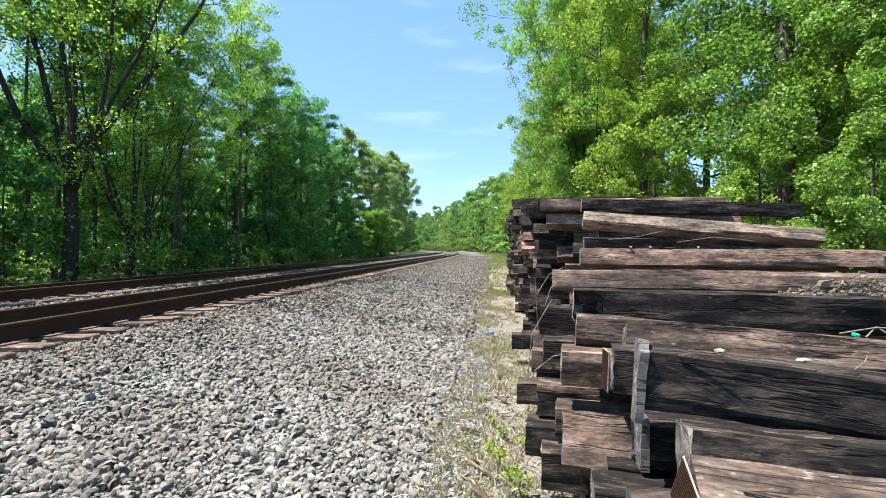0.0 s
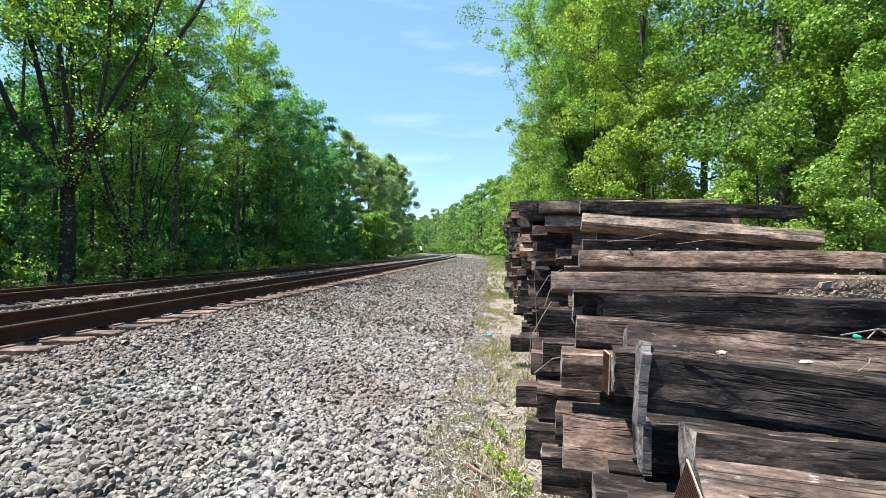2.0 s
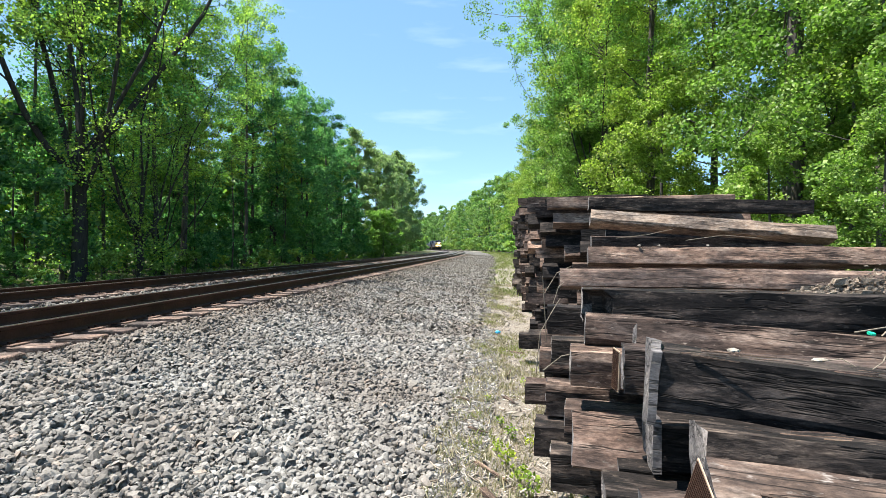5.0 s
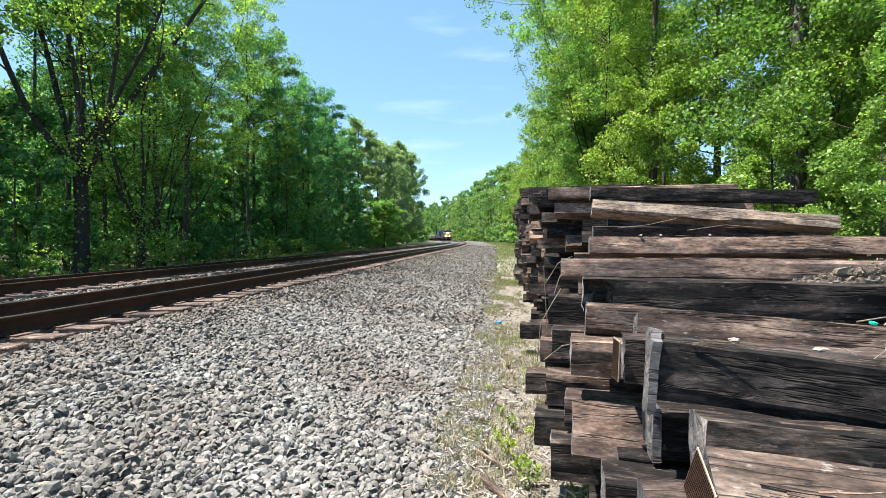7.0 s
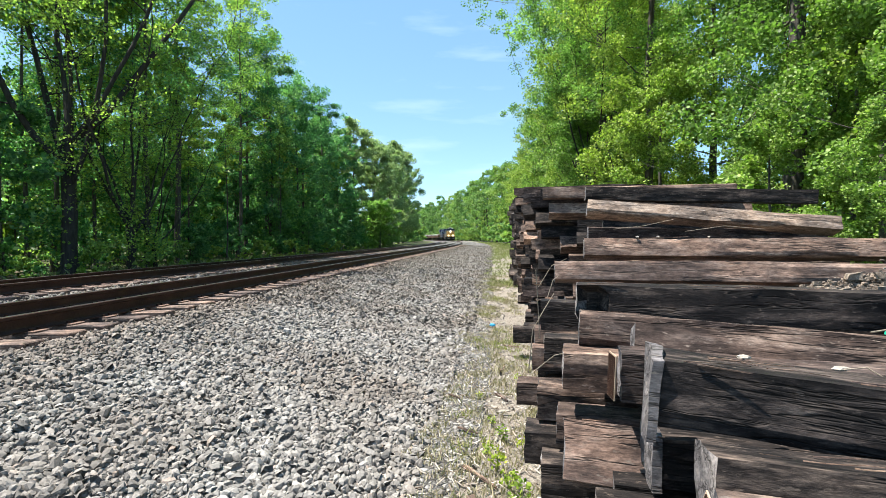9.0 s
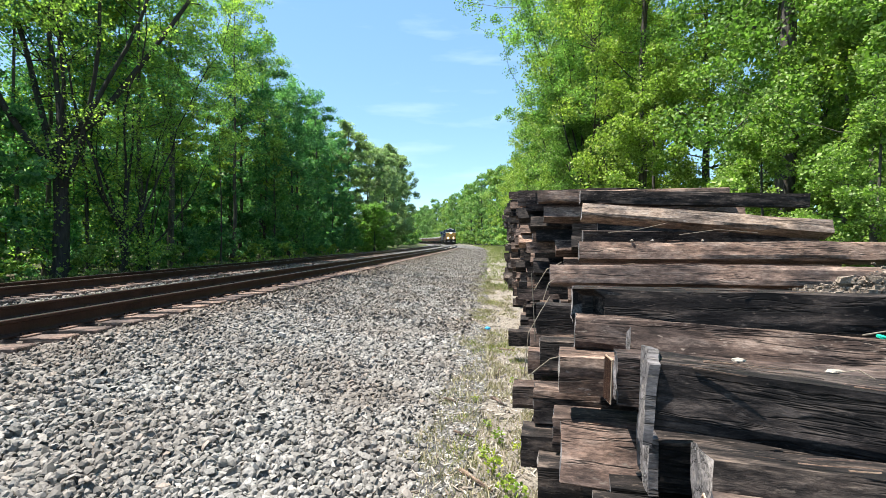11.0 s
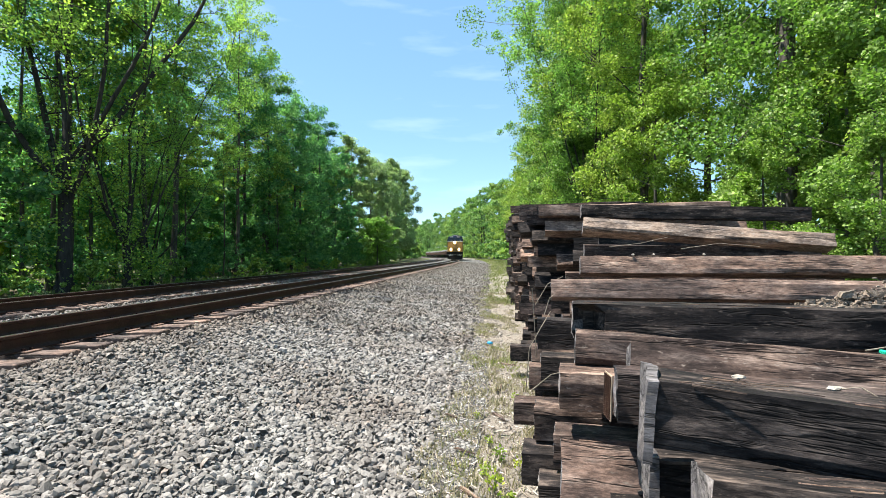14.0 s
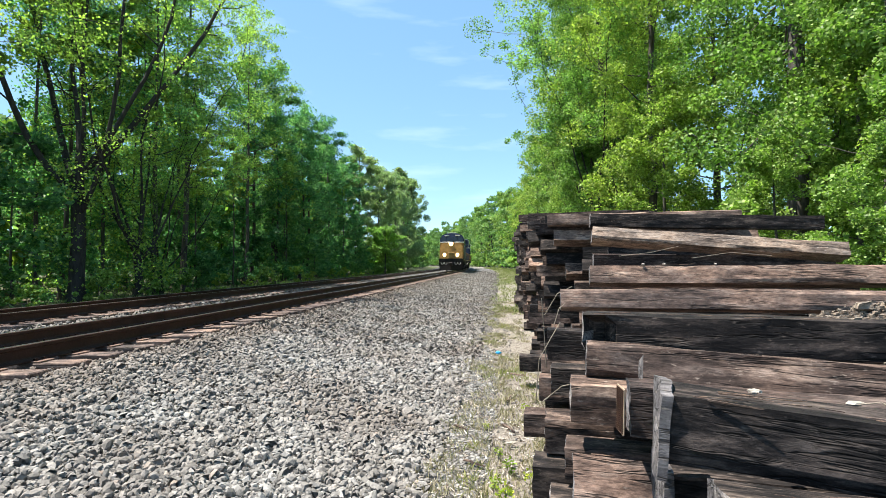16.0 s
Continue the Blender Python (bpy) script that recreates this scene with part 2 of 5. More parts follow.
def stone():
    mat, nt, p = material("ballast_stone", 0.75, 0.0, 0.3)
    geo = nt.nodes.new("ShaderNodeNewGeometry")
    v = coords(nt)
    tone = ramp(nt, geo.outputs["Random Per Island"], [(0.0, (0.13, 0.124, 0.116)), (0.4, (0.198, 0.191, 0.180)), (0.75, (0.245, 0.237, 0.225)), (0.95, (0.31, 0.302, 0.286)), (1.0, (0.28, 0.235, 0.20))])
    tone = mixed(nt, "MULTIPLY", 1.0, tone, ramp(nt, noise_of(nt, v, 60.0), [(0.3, (0.75, 0.75, 0.75)), (0.7, (1.08, 1.08, 1.08))]))
    tone = mixed(nt, "MULTIPLY", 1.0, tone, ramp(nt, noise_of(nt, v, 0.9, 3.0), [(0.35, (0.84, 0.76, 0.70)), (0.65, (1.12, 1.10, 1.07))]))
    # rust and brake dust close to the rails
    sep, off = nt.nodes.new("ShaderNodeSeparateXYZ"), nt.nodes.new("ShaderNodeMath")
    off.operation, off.inputs[1].default_value, off.inputs[2].default_value = "MULTIPLY_ADD", 0.1, 0.9
    nt.links.new(v, sep.inputs[0])
    nt.links.new(sep.outputs["X"], off.inputs[0])
    tone = mixed(nt, "MULTIPLY", 1.0, tone, ramp(nt, off.outputs[0], [(0.2, (1, 0.98, 0.95)), (0.27, (0.82, 0.72, 0.66)), (0.42, (0.78, 0.65, 0.57)), (0.5, (0.92, 0.88, 0.85)), (0.59, (1.05, 1.05, 1.05))]))
    nt.links.new(tone, p.inputs["Base Color"])
    bumped(nt, p, noise_of(nt, v, 90.0), 0.4, 0.01)
    return mat


def earth():
    """Forest floor, verge and the gravel bed under the loose stones, by distance across the line."""
    mat, nt, p = material("ground_cover", 0.95, 0.0, 0.2)
    v = coords(nt)
    n1, n2 = noise_of(nt, v, 0.35, 6.0), noise_of(nt, v, 14.0, 6.0, 0.7)
    base = ramp(nt, n2, [(0.3, (0.045, 0.040, 0.025)), (0.55, (0.11, 0.095, 0.06)), (0.75, (0.19, 0.17, 0.11))])
    green = ramp(nt, n2, [(0.3, (0.03, 0.05, 0.015)), (0.7, (0.11, 0.15, 0.045))])
    nt.links.new(mixed(nt, "MIX", ramp(nt, n1, [(0.42, (0, 0, 0)), (0.6, (1, 1, 1))]), base, green), p.inputs["Base Color"])
    bumped(nt, p, n2, 0.8, 0.08)
    return mat


def verge_earth():
    mat, nt, p = material("verge_soil", 0.95, 0.0, 0.2)
    v = coords(nt)
    n1, n2 = noise_of(nt, v, 1.6, 6.0), noise_of(nt, v, 42.0, 6.0, 0.72)
    base = ramp(nt, n2, [(0.32, (0.11, 0.096, 0.080)), (0.5, (0.25, 0.222, 0.19)), (0.72, (0.44, 0.40, 0.345))])
    nt.links.new(mixed(nt, "MULTIPLY", 1.0, base, ramp(nt, n1, [(0.3, (0.72, 0.72, 0.7)), (0.7, (1.1, 1.08, 1.05))])), p.inputs["Base Color"])
    bumped(nt, p, n2, 0.9, 0.03)
    return mat


def gravel_bed():
    mat, nt, p = material("gravel_bed", 0.9, 0.0, 0.2)
    v = coords(nt)
    vo = node(nt, "TexVoronoi", Scale=22.0)
    nt.links.new(v, vo.inputs["Vector"])
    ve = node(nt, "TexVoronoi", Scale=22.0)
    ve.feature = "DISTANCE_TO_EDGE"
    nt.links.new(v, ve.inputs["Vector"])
    sep = nt.nodes.new("ShaderNodeSeparateColor")
    nt.links.new(vo.outputs["Color"], sep.inputs[0])
    c = ramp(nt, sep.outputs[0], [(0.0, (0.09, 0.085, 0.08)), (0.5, (0.20, 0.191, 0.178)), (1.0, (0.35, 0.337, 0.318))])
    # shade in the gaps between stones, painted dark along the cell edges
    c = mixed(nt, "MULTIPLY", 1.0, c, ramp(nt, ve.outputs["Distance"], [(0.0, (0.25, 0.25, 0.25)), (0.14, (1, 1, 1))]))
    c = mixed(nt, "MULTIPLY", 1.0, c, ramp(nt, noise_of(nt, v, 0.7, 4.0), [(0.35, (0.82, 0.79, 0.77)), (0.65, (1.08, 1.1, 1.1))]))
    nt.links.new(c, p.inputs["Base Color"])
    bumped(nt, p, mixed(nt, "ADD", 1.0, ve.outputs["Distance"], sep.outputs[1]), 1.0, 0.05)
    return mat


M_BARK_DARK = bark("dark_bark", 0.45)
M_BARK, M_STONE, M_EARTH, M_VERGE, M_GRAVEL = bark(), stone(), earth(), verge_earth(), gravel_bed()
M_RAIL = plain("rusty_rail_steel", (0.062, 0.030, 0.020), 0.62, 0.25, 3.0, 0.45, 0.4)
M_SHINE = plain("worn_rail_head", (0.38, 0.35, 0.33), 0.28, 1.0, 5.0, 0.3, 0.05)
M_PLATE = plain("rusty_tie_plate", (0.22, 0.135, 0.10), 0.8, 0.1, 9.0, 0.45, 0.5)
M_TIE = wood("track_tie_timber", (0.06, 0.042, 0.034), (0.21, 0.15, 0.125), (0.36, 0.28, 0.24))

# ---- the ground ----
def sheet(name, s0, s1, step, us, mat, lift, label, category, jag=0.0):
    ss = np.arange(s0, s1 + step / 2, step)
    verts, faces = [], []
    for i, s in enumerate(ss):
        for j, u in enumerate(us):
            uu = u + (jag * noise.noise((s * 0.55, j * 7.1, 3.0)) if j in (0, len(us) - 1) else 0)
            x, y, _ = along(s, uu)
            verts.append((x, y, float(bed(uu, s)) + lift + (0.012 * noise.noise((x * 2, y * 2, 0)) if lift else 0)))
    k = len(us)
    for i in range(len(ss) - 1):
        for j in range(k - 1):
            faces.append((i * k + j, i * k + j + 1, (i + 1) * k + j + 1, (i + 1) * k + j))
    return tagged(new(name, mesh_np(name, verts, faces, mat, True)), label, category, kind="structure")


def far_ground():
    """One sheet of ground that reaches the horizon, dished under the line."""
    xs = np.unique(np.r_[np.linspace(-3000, -200, 8), np.linspace(-200, 60, 53), np.linspace(60, 3000, 9)])
    ys = np.unique(np.r_[np.linspace(-1500, -40, 6), np.linspace(-40, 420, 70), np.linspace(420, 4000, 8)])
    verts, faces = [], []
    for y in ys:
        for x in xs:
            s = y
            for _ in range(3):
                px, py, a = along(s, CX)
                s += (y - py) * math.cos(a)
            u = x - px + CX
            verts.append((x, y, float(bed(max(min(u, 60), -60), s)) - 0.16 + 0.05 * noise.noise((x * 0.3, y * 0.3, 0))))
    k = len(xs)
    for i in range(len(ys) - 1):
        for j in range(k - 1):
            faces.append((i * k + j, i * k + j + 1, (i + 1) * k + j + 1, (i + 1) * k + j))
    return tagged(new("ground", mesh_np("ground", verts, faces, M_EARTH, True)), "leaf-littered woodland floor with patches of green", "ground", kind="structure")


far_ground()
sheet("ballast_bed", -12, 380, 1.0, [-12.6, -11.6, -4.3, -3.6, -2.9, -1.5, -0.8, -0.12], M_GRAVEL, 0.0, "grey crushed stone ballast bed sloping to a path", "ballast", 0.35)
sheet("verge", -12, 380, 0.6, [-0.75, -0.2, 0.4, 1.6, 2.6], M_VERGE, -0.010, "dusty verge of soil, bark chips and dry grass", "verge", 0.35)
sheet("grassy_edge", -12, 380, 1.5, [2.2, 4, 6.5, 9], M_EARTH, -0.006, "grassy earth between the stack and the wood", "ground", 0.5)
sheet("woodland_edge", -12, 380, 1.5, [-26, -20, -15, -12.2], M_EARTH, -0.004, "shaded earth beside the far track", "ground", 0.5)


def stones(name, rows, label, coarse=False):
    """Loose angular stones over rows of (s0, s1, u0, u1, per square metre, size); undersides stay buried. coarse: five corners each."""
    turn5 = np.arange(5) * 2 * np.pi / 5
    cube = np.r_[np.c_[1.15 * np.cos(turn5), 1.15 * np.sin(turn5), np.full(5, -0.55)], np.c_[0.95 * np.cos(turn5 + 0.5), 0.95 * np.sin(turn5 + 0.5), np.full(5, 0.6)], [[0, 0, 0.95]]]
    shape = np.array([t for i in range(5) for t in ((i, (i + 1) % 5, 5 + i), ((i + 1) % 5, 5 + (i + 1) % 5, 5 + i), (5 + i, 5 + (i + 1) % 5, 10))])
    if coarse:
        cube = np.array([[-1, -1, -0.4], [1, -1, -0.4], [1, 1, -0.4], [-1, 1, -0.4], [0, 0, 0.55]], float)
        shape = np.array([[0, 1, 4], [1, 2, 4], [2, 3, 4], [3, 0, 4]])
    k8, allv, count = len(cube), [], 0
    for s0, s1, u0, u1, dens, size in rows:
        n = int((s1 - s0) * (u1 - u0) * dens)
        s, u = rng.uniform(s0, s1, n), rng.uniform(u0, u1, n)
        keep = ~((np.abs(u + 5.07) < 0.12) | (np.abs(u + 6.57) < 0.12) | (np.abs(u + 8.82) < 0.12) | (np.abs(u + 10.32) < 0.12))
        s, u = s[keep], u[keep]
        n = len(s)
        a = np.clip((s - BEND) / RADIUS, 0, None)
        r = RADIUS + u - CX
        x = np.where(s > BEND, CX - RADIUS + r * np.cos(a), u)
        y = np.where(s > BEND, BEND + r * np.sin(a), s)
        sz = size * rng.lognormal(0, 0.22, n)
        v = cube[None] * rng.uniform(0.62, 1.12, (n, k8, 3)) * 0.5
        if coarse:
            v[:, 4, :2] += rng.uniform(-0.35, 0.35, (n, 2))
        v *= (sz[:, None] * np.stack([rng.uniform(0.9, 1.4, n), rng.uniform(0.7, 1.0, n), rng.uniform(0.5, 0.85, n)], 1))[:, None]
        q = rng.normal(size=(n, 4)) * np.array([1.0, 0.38, 0.38, 1.0])
        q /= np.linalg.norm(q, axis=1, keepdims=True)
        w, i, j, k = q.T
        R = np.stack([1 - 2 * (j * j + k * k), 2 * (i * j - k * w), 2 * (i * k + j * w), 2 * (i * j + k * w), 1 - 2 * (i * i + k * k), 2 * (j * k - i * w), 2 * (i * k - j * w), 2 * (j * k + i * w), 1 - 2 * (i * i + j * j)], 1).reshape(n, 3, 3)
        v = np.einsum("nij,nkj->nki", R, v)
        v += np.stack([x, y, bed(u, s) + sz * 0.3 * rng.uniform(-0.6, 1.6, n)], 1)[:, None]
        allv.append(v.reshape(-1, 3))
        count += n
    faces = (np.arange(count)[:, None, None] * k8 + shape[None]).reshape(-1, shape.shape[1])
    return tagged(new(name, mesh_np(name, np.concatenate(allv), faces, M_STONE)), label, "ballast stones", kind="stuff")


stones("ballast_stones", [(2.2, 5.6, -4.55, -0.45, 1150, 0.050), (5.6, 8.5, -4.55, -0.4, 800, 0.052), (3, 8, -5.0, -4.3, 160, 0.045), (2.2, 12, -0.6, 0.25, 110, 0.028), (5.5, 12, -8.75, -6.6, 260, 0.055)], "loose grey angular crushed stone ballast")
stones("far_ballast_stones", [(-8, 2.2, -4.55, -0.45, 420, 0.06), (-8, 6, -8.75, -6.6, 120, 0.075), (-8, 7, -12.5, -10.4, 100, 0.08), (8.5, 15, -4.55, -0.3, 950, 0.050), (15, 26, -4.55, -0.12, 700, 0.050), (26, 48, -4.5, -0.1, 320, 0.055), (48, 80, -4.5, -0.1, 120, 0.065), (12, 40, -8.75, -6.6, 150, 0.075), (7, 30, -12.5, -10.4, 120, 0.075), (30, 60, -12.4, -10.4, 40, 0.1)], "grey crushed stone ballast stretching along the line", True)


# ---- the tracks ----
FOOT = [(-0.075, 0.0), (0.075, 0.0), (0.075, 0.012), (0.02, 0.03), (-0.02, 0.03), (-0.075, 0.012)]
WEB = [(-0.019, 0.029), (0.019, 0.029), (0.010, 0.045), (0.010, 0.136), (-0.010, 0.136), (-0.010, 0.045)]
HEAD = [(0.010, 0.135), (0.034, 0.148), (0.036, 0.180), (0.026, 0.187), (-0.026, 0.187), (-0.036, 0.180), (-0.034, 0.148), (-0.010, 0.135)]


def rail(u, z, label):
    """One running rail: foot, web and head, each a closed bar swept along the line."""
    ss = np.r_[np.arange(-10, 50, 4.0), np.arange(50, 385, 5.0)]
    top = empty("rail")
    for name, pts, note in (("rail_foot", FOOT, ""), ("rail_web", WEB, ""), ("rail_head", HEAD, "rail head with a worn bright running surface")):
        verts = [(*along(s, u + du)[:2], z + dz) for s in ss for du, dz in pts]
        k = len(pts)
        faces = [(i * k + j, i * k + (j + 1) % k, (i + 1) * k + (j + 1) % k, (i + 1) * k + j) for i in range(len(ss) - 1) for j in range(k)]
        me = mesh_np(name, verts, faces, M_RAIL)
        if pts is HEAD:
            me.materials.append(M_SHINE)
            me.polygons.foreach_set("material_index", (np.arange(len(faces)) % k == 3).astype(np.int32))
        part_of(name, me, top, note)
    return tagged(top, label, "rail", "running rails")


for u, z in ((-5.07, 0.633), (-6.57, 0.583), (-8.82, 0.633), (-10.32, 0.583)):
    rail(u, z, "rust-brown steel running rail with a worn bright head")


def track_tie():
    top = empty("track_tie")
    bm = bmesh.new()
    box(bm, -1.37, 1.37, -0.114, 0.114, -0.18, 0.0, 0.012)
    bmesh.ops.subdivide_edges(bm, edges=[e for e in bm.edges if e.calc_length() > 1], cuts=8)
    for v in bm.verts:
        v.co += Vector(noise.noise_vector(v.co * 3.1)) * 0.008
    part("timber", bm, M_TIE, top)
    for x in (-0.75, 0.75):
        bm = bmesh.new()
        box(bm, x - 0.18, x + 0.18, -0.098, 0.098, 0.001, 0.018, 0.004)
        plate = part("tie_plate", bm, M_PLATE, top, "rusty steel tie plate")
        for dx in (-0.09, 0.09):
            for dy in (-0.05, 0.05):
                boxed("spike", (x + dx - 0.014, x + dx + 0.014, dy - 0.014, dy + 0.014, 0.018, 0.045), M_RAIL, plate)
    return tagged(top, "weathered reddish-brown timber track tie with steel plates", "track tie", "ties under the near track")


tie0 = track_tie()
first = True
for c, s0, s1 in ((CX, 2.6, 75.0), (CX - SPACING, 6.4, 40.0)):
    s = s0
    while s < s1:
        x, y, a = along(s, c)
        m = Matrix.Translation((x, y, 0.592)) @ Euler((0, radians(-1.9), a + random.uniform(-0.02, 0.02))).to_matrix().to_4x4()
        if first:
            tie0.matrix_basis, first = m, False
        else:
            t = copy_thing(tie0, m)
            if c != CX:
                t["group"] = "ties under the far track"
        s += 0.503 + random.uniform(-0.02, 0.02)
# ---- the stack of old ties ----
def timber(name, L, w, h, mat, seed, cuts=44, rough=0.011, ends=None, hollow=0.0):
    """An old squared timber from its front left top corner: worn arrises, checks, slightly bowed. One mesh."""
    bm = bmesh.new()
    box(bm, 0, L, 0, w, -h, 0)
    bmesh.ops.subdivide_edges(bm, edges=[e for e in bm.edges if e.calc_length() > 1], cuts=cuts)
    if cuts > 8:
        bmesh.ops.subdivide_edges(bm, edges=[e for e in bm.edges if e.calc_length() > 0.1 and abs(e.verts[0].co.x - e.verts[1].co.x) < 1e-4], cuts=3, use_grid_fill=True)
    o = Vector((seed * 3.7, seed * 1.9, seed * 5.3))
    for v in bm.verts:
        c = v.co
        ey, ez = min(c.y, w - c.y), min(-c.z, h + c.z)
        if ey < 0.004 and ez < 0.004:                   # worn long edges
            k = 0.003 + 0.024 * max(0.0, noise.noise(Vector((c.x * 1.7, c.y * 40, c.z * 40)) + o))
            c.y += k if c.y < w / 2 else -k
            c.z -= k if c.z > -h / 2 else -k
        if hollow and ey < 0.03 and c.y < w / 2 and ez > 0.02 and 0.03 < c.x < 0.15:      # rotten core behind the end
            c.y += hollow
        n = noise.noise_vector(Vector((c.x * 1.3, c.y * 9, c.z * 9)) + o)
        c.y += n.y * rough
        c.z += n.z * rough + 0.012 * noise.noise(Vector((c.x * 0.5, 0, 0)) + o)
        n = noise.noise_vector(Vector((c.x * 5.0, c.y * 24, c.z * 24)) + o)
        c.y += n.y * rough * 0.5
        c.z += n.z * rough * 0.5
        if c.x < 0.02 or c.x > L - 0.02:
            c.x += 0.014 * noise.noise(Vector((c.y * 22, c.z * 22, seed)))
        elif ez < 0.004 and c.z > -h / 2:               # splits along the top
            c.z -= 0.02 * max(0.0, noise.noise(Vector((c.x * 0.8, c.y * 34, 0)) + o) - 0.25)
    me = bpy.data.meshes.new(name)
    bm.normal_update()
    for f in bm.faces:
        f.material_index = 1 if abs(f.normal.x) > 0.8 and not 0.03 < f.calc_center_median().x < L - 0.03 else 0
    bm.to_mesh(me)
    bm.free()
    me.materials.append(mat)
    me.materials.append(ends or M_END)
    return me


def lay(me, u, y, z, yaw, tilt, label, category="railway tie"):
    ob = new("railway_tie", me)
    ob.matrix_basis = pose(u, y, z, 0, tilt, yaw)
    return tagged(ob, label, category, "stacked old railway ties")


# front left top corner, depth, height, turn, dip of the far end, length, surface
STACK = [
    (0.530, 1.250, 0.965, 0.220, 0.185, -9, 0.8, 2.60, M_PALE),
    (0.580, 1.490, 1.120, 0.220, 0.190, -9, 1.2, 2.60, M_DARK),
    (0.560, 1.800, 1.268, 0.230, 0.205, -12, 4.6, 2.62, M_DARK),
    (0.63, 2.03, 0.945, 0.230, 0.200, -8, 0.6, 2.60, M_DARK),
    (0.655, 2.46, 1.272, 0.215, 0.200, -10, 2.0, 2.62, M_MID),
    (0.542, 2.22, 1.188, 0.215, 0.190, -10, 1.0, 2.60, M_MID),
    (0.507, 3.08, 1.385, 0.220, 0.205, -8, 0.6, 2.64, M_DARK),
    (0.63, 3.68, 1.326, 0.230, 0.180, -8, 0.2, 2.60, M_DARK),
    (0.488, 2.84, 1.266, 0.220, 0.190, -9, 3.0, 2.60, M_MID),
    (0.38, 2.70, 1.085, 0.220, 0.190, -8, 0.3, 2.60, M_MID),
    (0.29, 3.09, 0.790, 0.220, 0.200, -7, 0, 2.60, M_MID),
    (0.36, 2.77, 0.753, 0.200, 0.170, -9, 1, 2.60, M_MID),
    (0.350, 2.42, 0.865, 0.240, 0.250, -9, 0.8, 2.60, M_BROWN),
    (0.385, 1.86, 0.735, 0.230, 0.200, -8, 0.5, 2.60, M_DARK),
    (0.21, 2.98, 0.576, 0.220, 0.180, -8, 0, 2.60, M_DARK),
    (0.27, 2.64, 0.560, 0.220, 0.200, -7, 0, 2.60, M_DARK),
    (0.20, 3.79, 0.610, 0.200, 0.170, -7, 0, 2.60, M_MID),
    (0.41, 4.21, 1.145, 0.240, 0.230, -7, 0, 2.60, M_DARK),
    (0.37, 3.55, 0.984, 0.220, 0.180, -8, 0, 2.60, M_DARK),
    (0.33, 4.05, 0.799, 0.220, 0.180, -6, 0, 2.60, M_BROWN),
    (0.59, 4.83, 1.440, 0.240, 0.180, -7, -0.2, 3.9, M_BROWN),
    (0.95, 5.37, 1.651, 0.240, 0.180, -7, 0.1, 2.75, M_BROWN),
    (2.30, 5.50, 1.630, 0.230, 0.180, -8, 0.3, 2.70, M_BROWN),
    (1.17, 6.39, 2.122, 0.220, 0.165, -8, 5, 2.66, M_BLEACH),
    (1.22, 6.80, 2.314, 0.240, 0.170, -6, 2, 2.66, M_DARK),
    (0.72, 7.39, 2.383, 0.230, 0.170, -7, 0.5, 2.50, M_BROWN),
    (0.28, 6.66, 0.485, 0.220, 0.200, -5, 0, 2.60, M_DARK),
]
LOOK = {M_BLEACH.name: "pale sun-bleached old railway tie with straight edges", M_MID.name: "dark brown weathered old railway tie with rough checks", M_DARK.name: "black creosoted old railway tie with split, frayed ends", M_BROWN.name: "weathered brown old railway tie with long checks", M_PALE.name: "sun-bleached splintered old railway tie"}
near_ties = []
for i, (u, y, z, w, h, yaw, tilt, L, mat) in enumerate(STACK):
    near_ties.append(lay(timber("railway_tie", L, w, h, mat, i + 1, rough=0.006 if i >= 20 else 0.010, hollow=0.11 if i == 6 else 0.0), u, y, z, yaw, tilt, LOOK[mat.name] + " on the stack"))


def nail_plate(tie, x, y, z, hy, hz, turn):
    """A punched steel plate pressed over a split end: rows of bright teeth holes."""
    bm = bmesh.new()
    box(bm, -0.002, 0.002, -hy, hy, -hz, hz)
    plate = part("end_plate", bm, M_ZINC, tie, "perforated rusty steel end plate")
    plate.matrix_basis = pose(x, y, z, *turn)
    bm = bmesh.new()
    ny, nz = int(hy / 0.0085), int(hz / 0.0085)
    for i in range(-ny, ny + 1):
        for j in range(-nz, nz + 1):
            box(bm, -0.006, -0.0025, i * 0.0082 - 0.0022, i * 0.0082 + 0.0022, j * 0.0082 - 0.003, j * 0.0082 + 0.003)
    tagged(part("plate_teeth", bm, M_RAIL, plate, "punched holes and teeth"), kind="stuff")


M_ZINC = plain("old_zinc_plate", (0.62, 0.46, 0.33), 0.6, 0.3, 20.0, 0.3, 0.2)
nail_plate(near_ties[0], -0.022, 0.13, -0.085, 0.075, 0.080, (0, 6, 6))
nail_plate(near_ties[5], -0.035, 0.03, -0.095, 0.040, 0.090, (3, 0, 16))


def frayed_end(tie, w, h, seed):
    """A crumbling grey slab of end grain standing off a split end."""
    bm = bmesh.new()
    box(bm, -0.030, 0.004, -0.008, w + 0.006, -h - 0.05, 0.010)
    bmesh.ops.subdivide_edges(bm, edges=bm.edges[:], cuts=7, use_grid_fill=True)
    for v in bm.verts:
        n = noise.noise_vector(Vector((v.co.x * 8, v.co.y * 9, v.co.z * 5)) + Vector((seed, 0, 0)))
        v.co += Vector((n.x * 0.016, n.y * 0.014, n.z * 0.022))
    part("frayed_end", bm, M_END, tie, "grey crumbling split end of the tie")


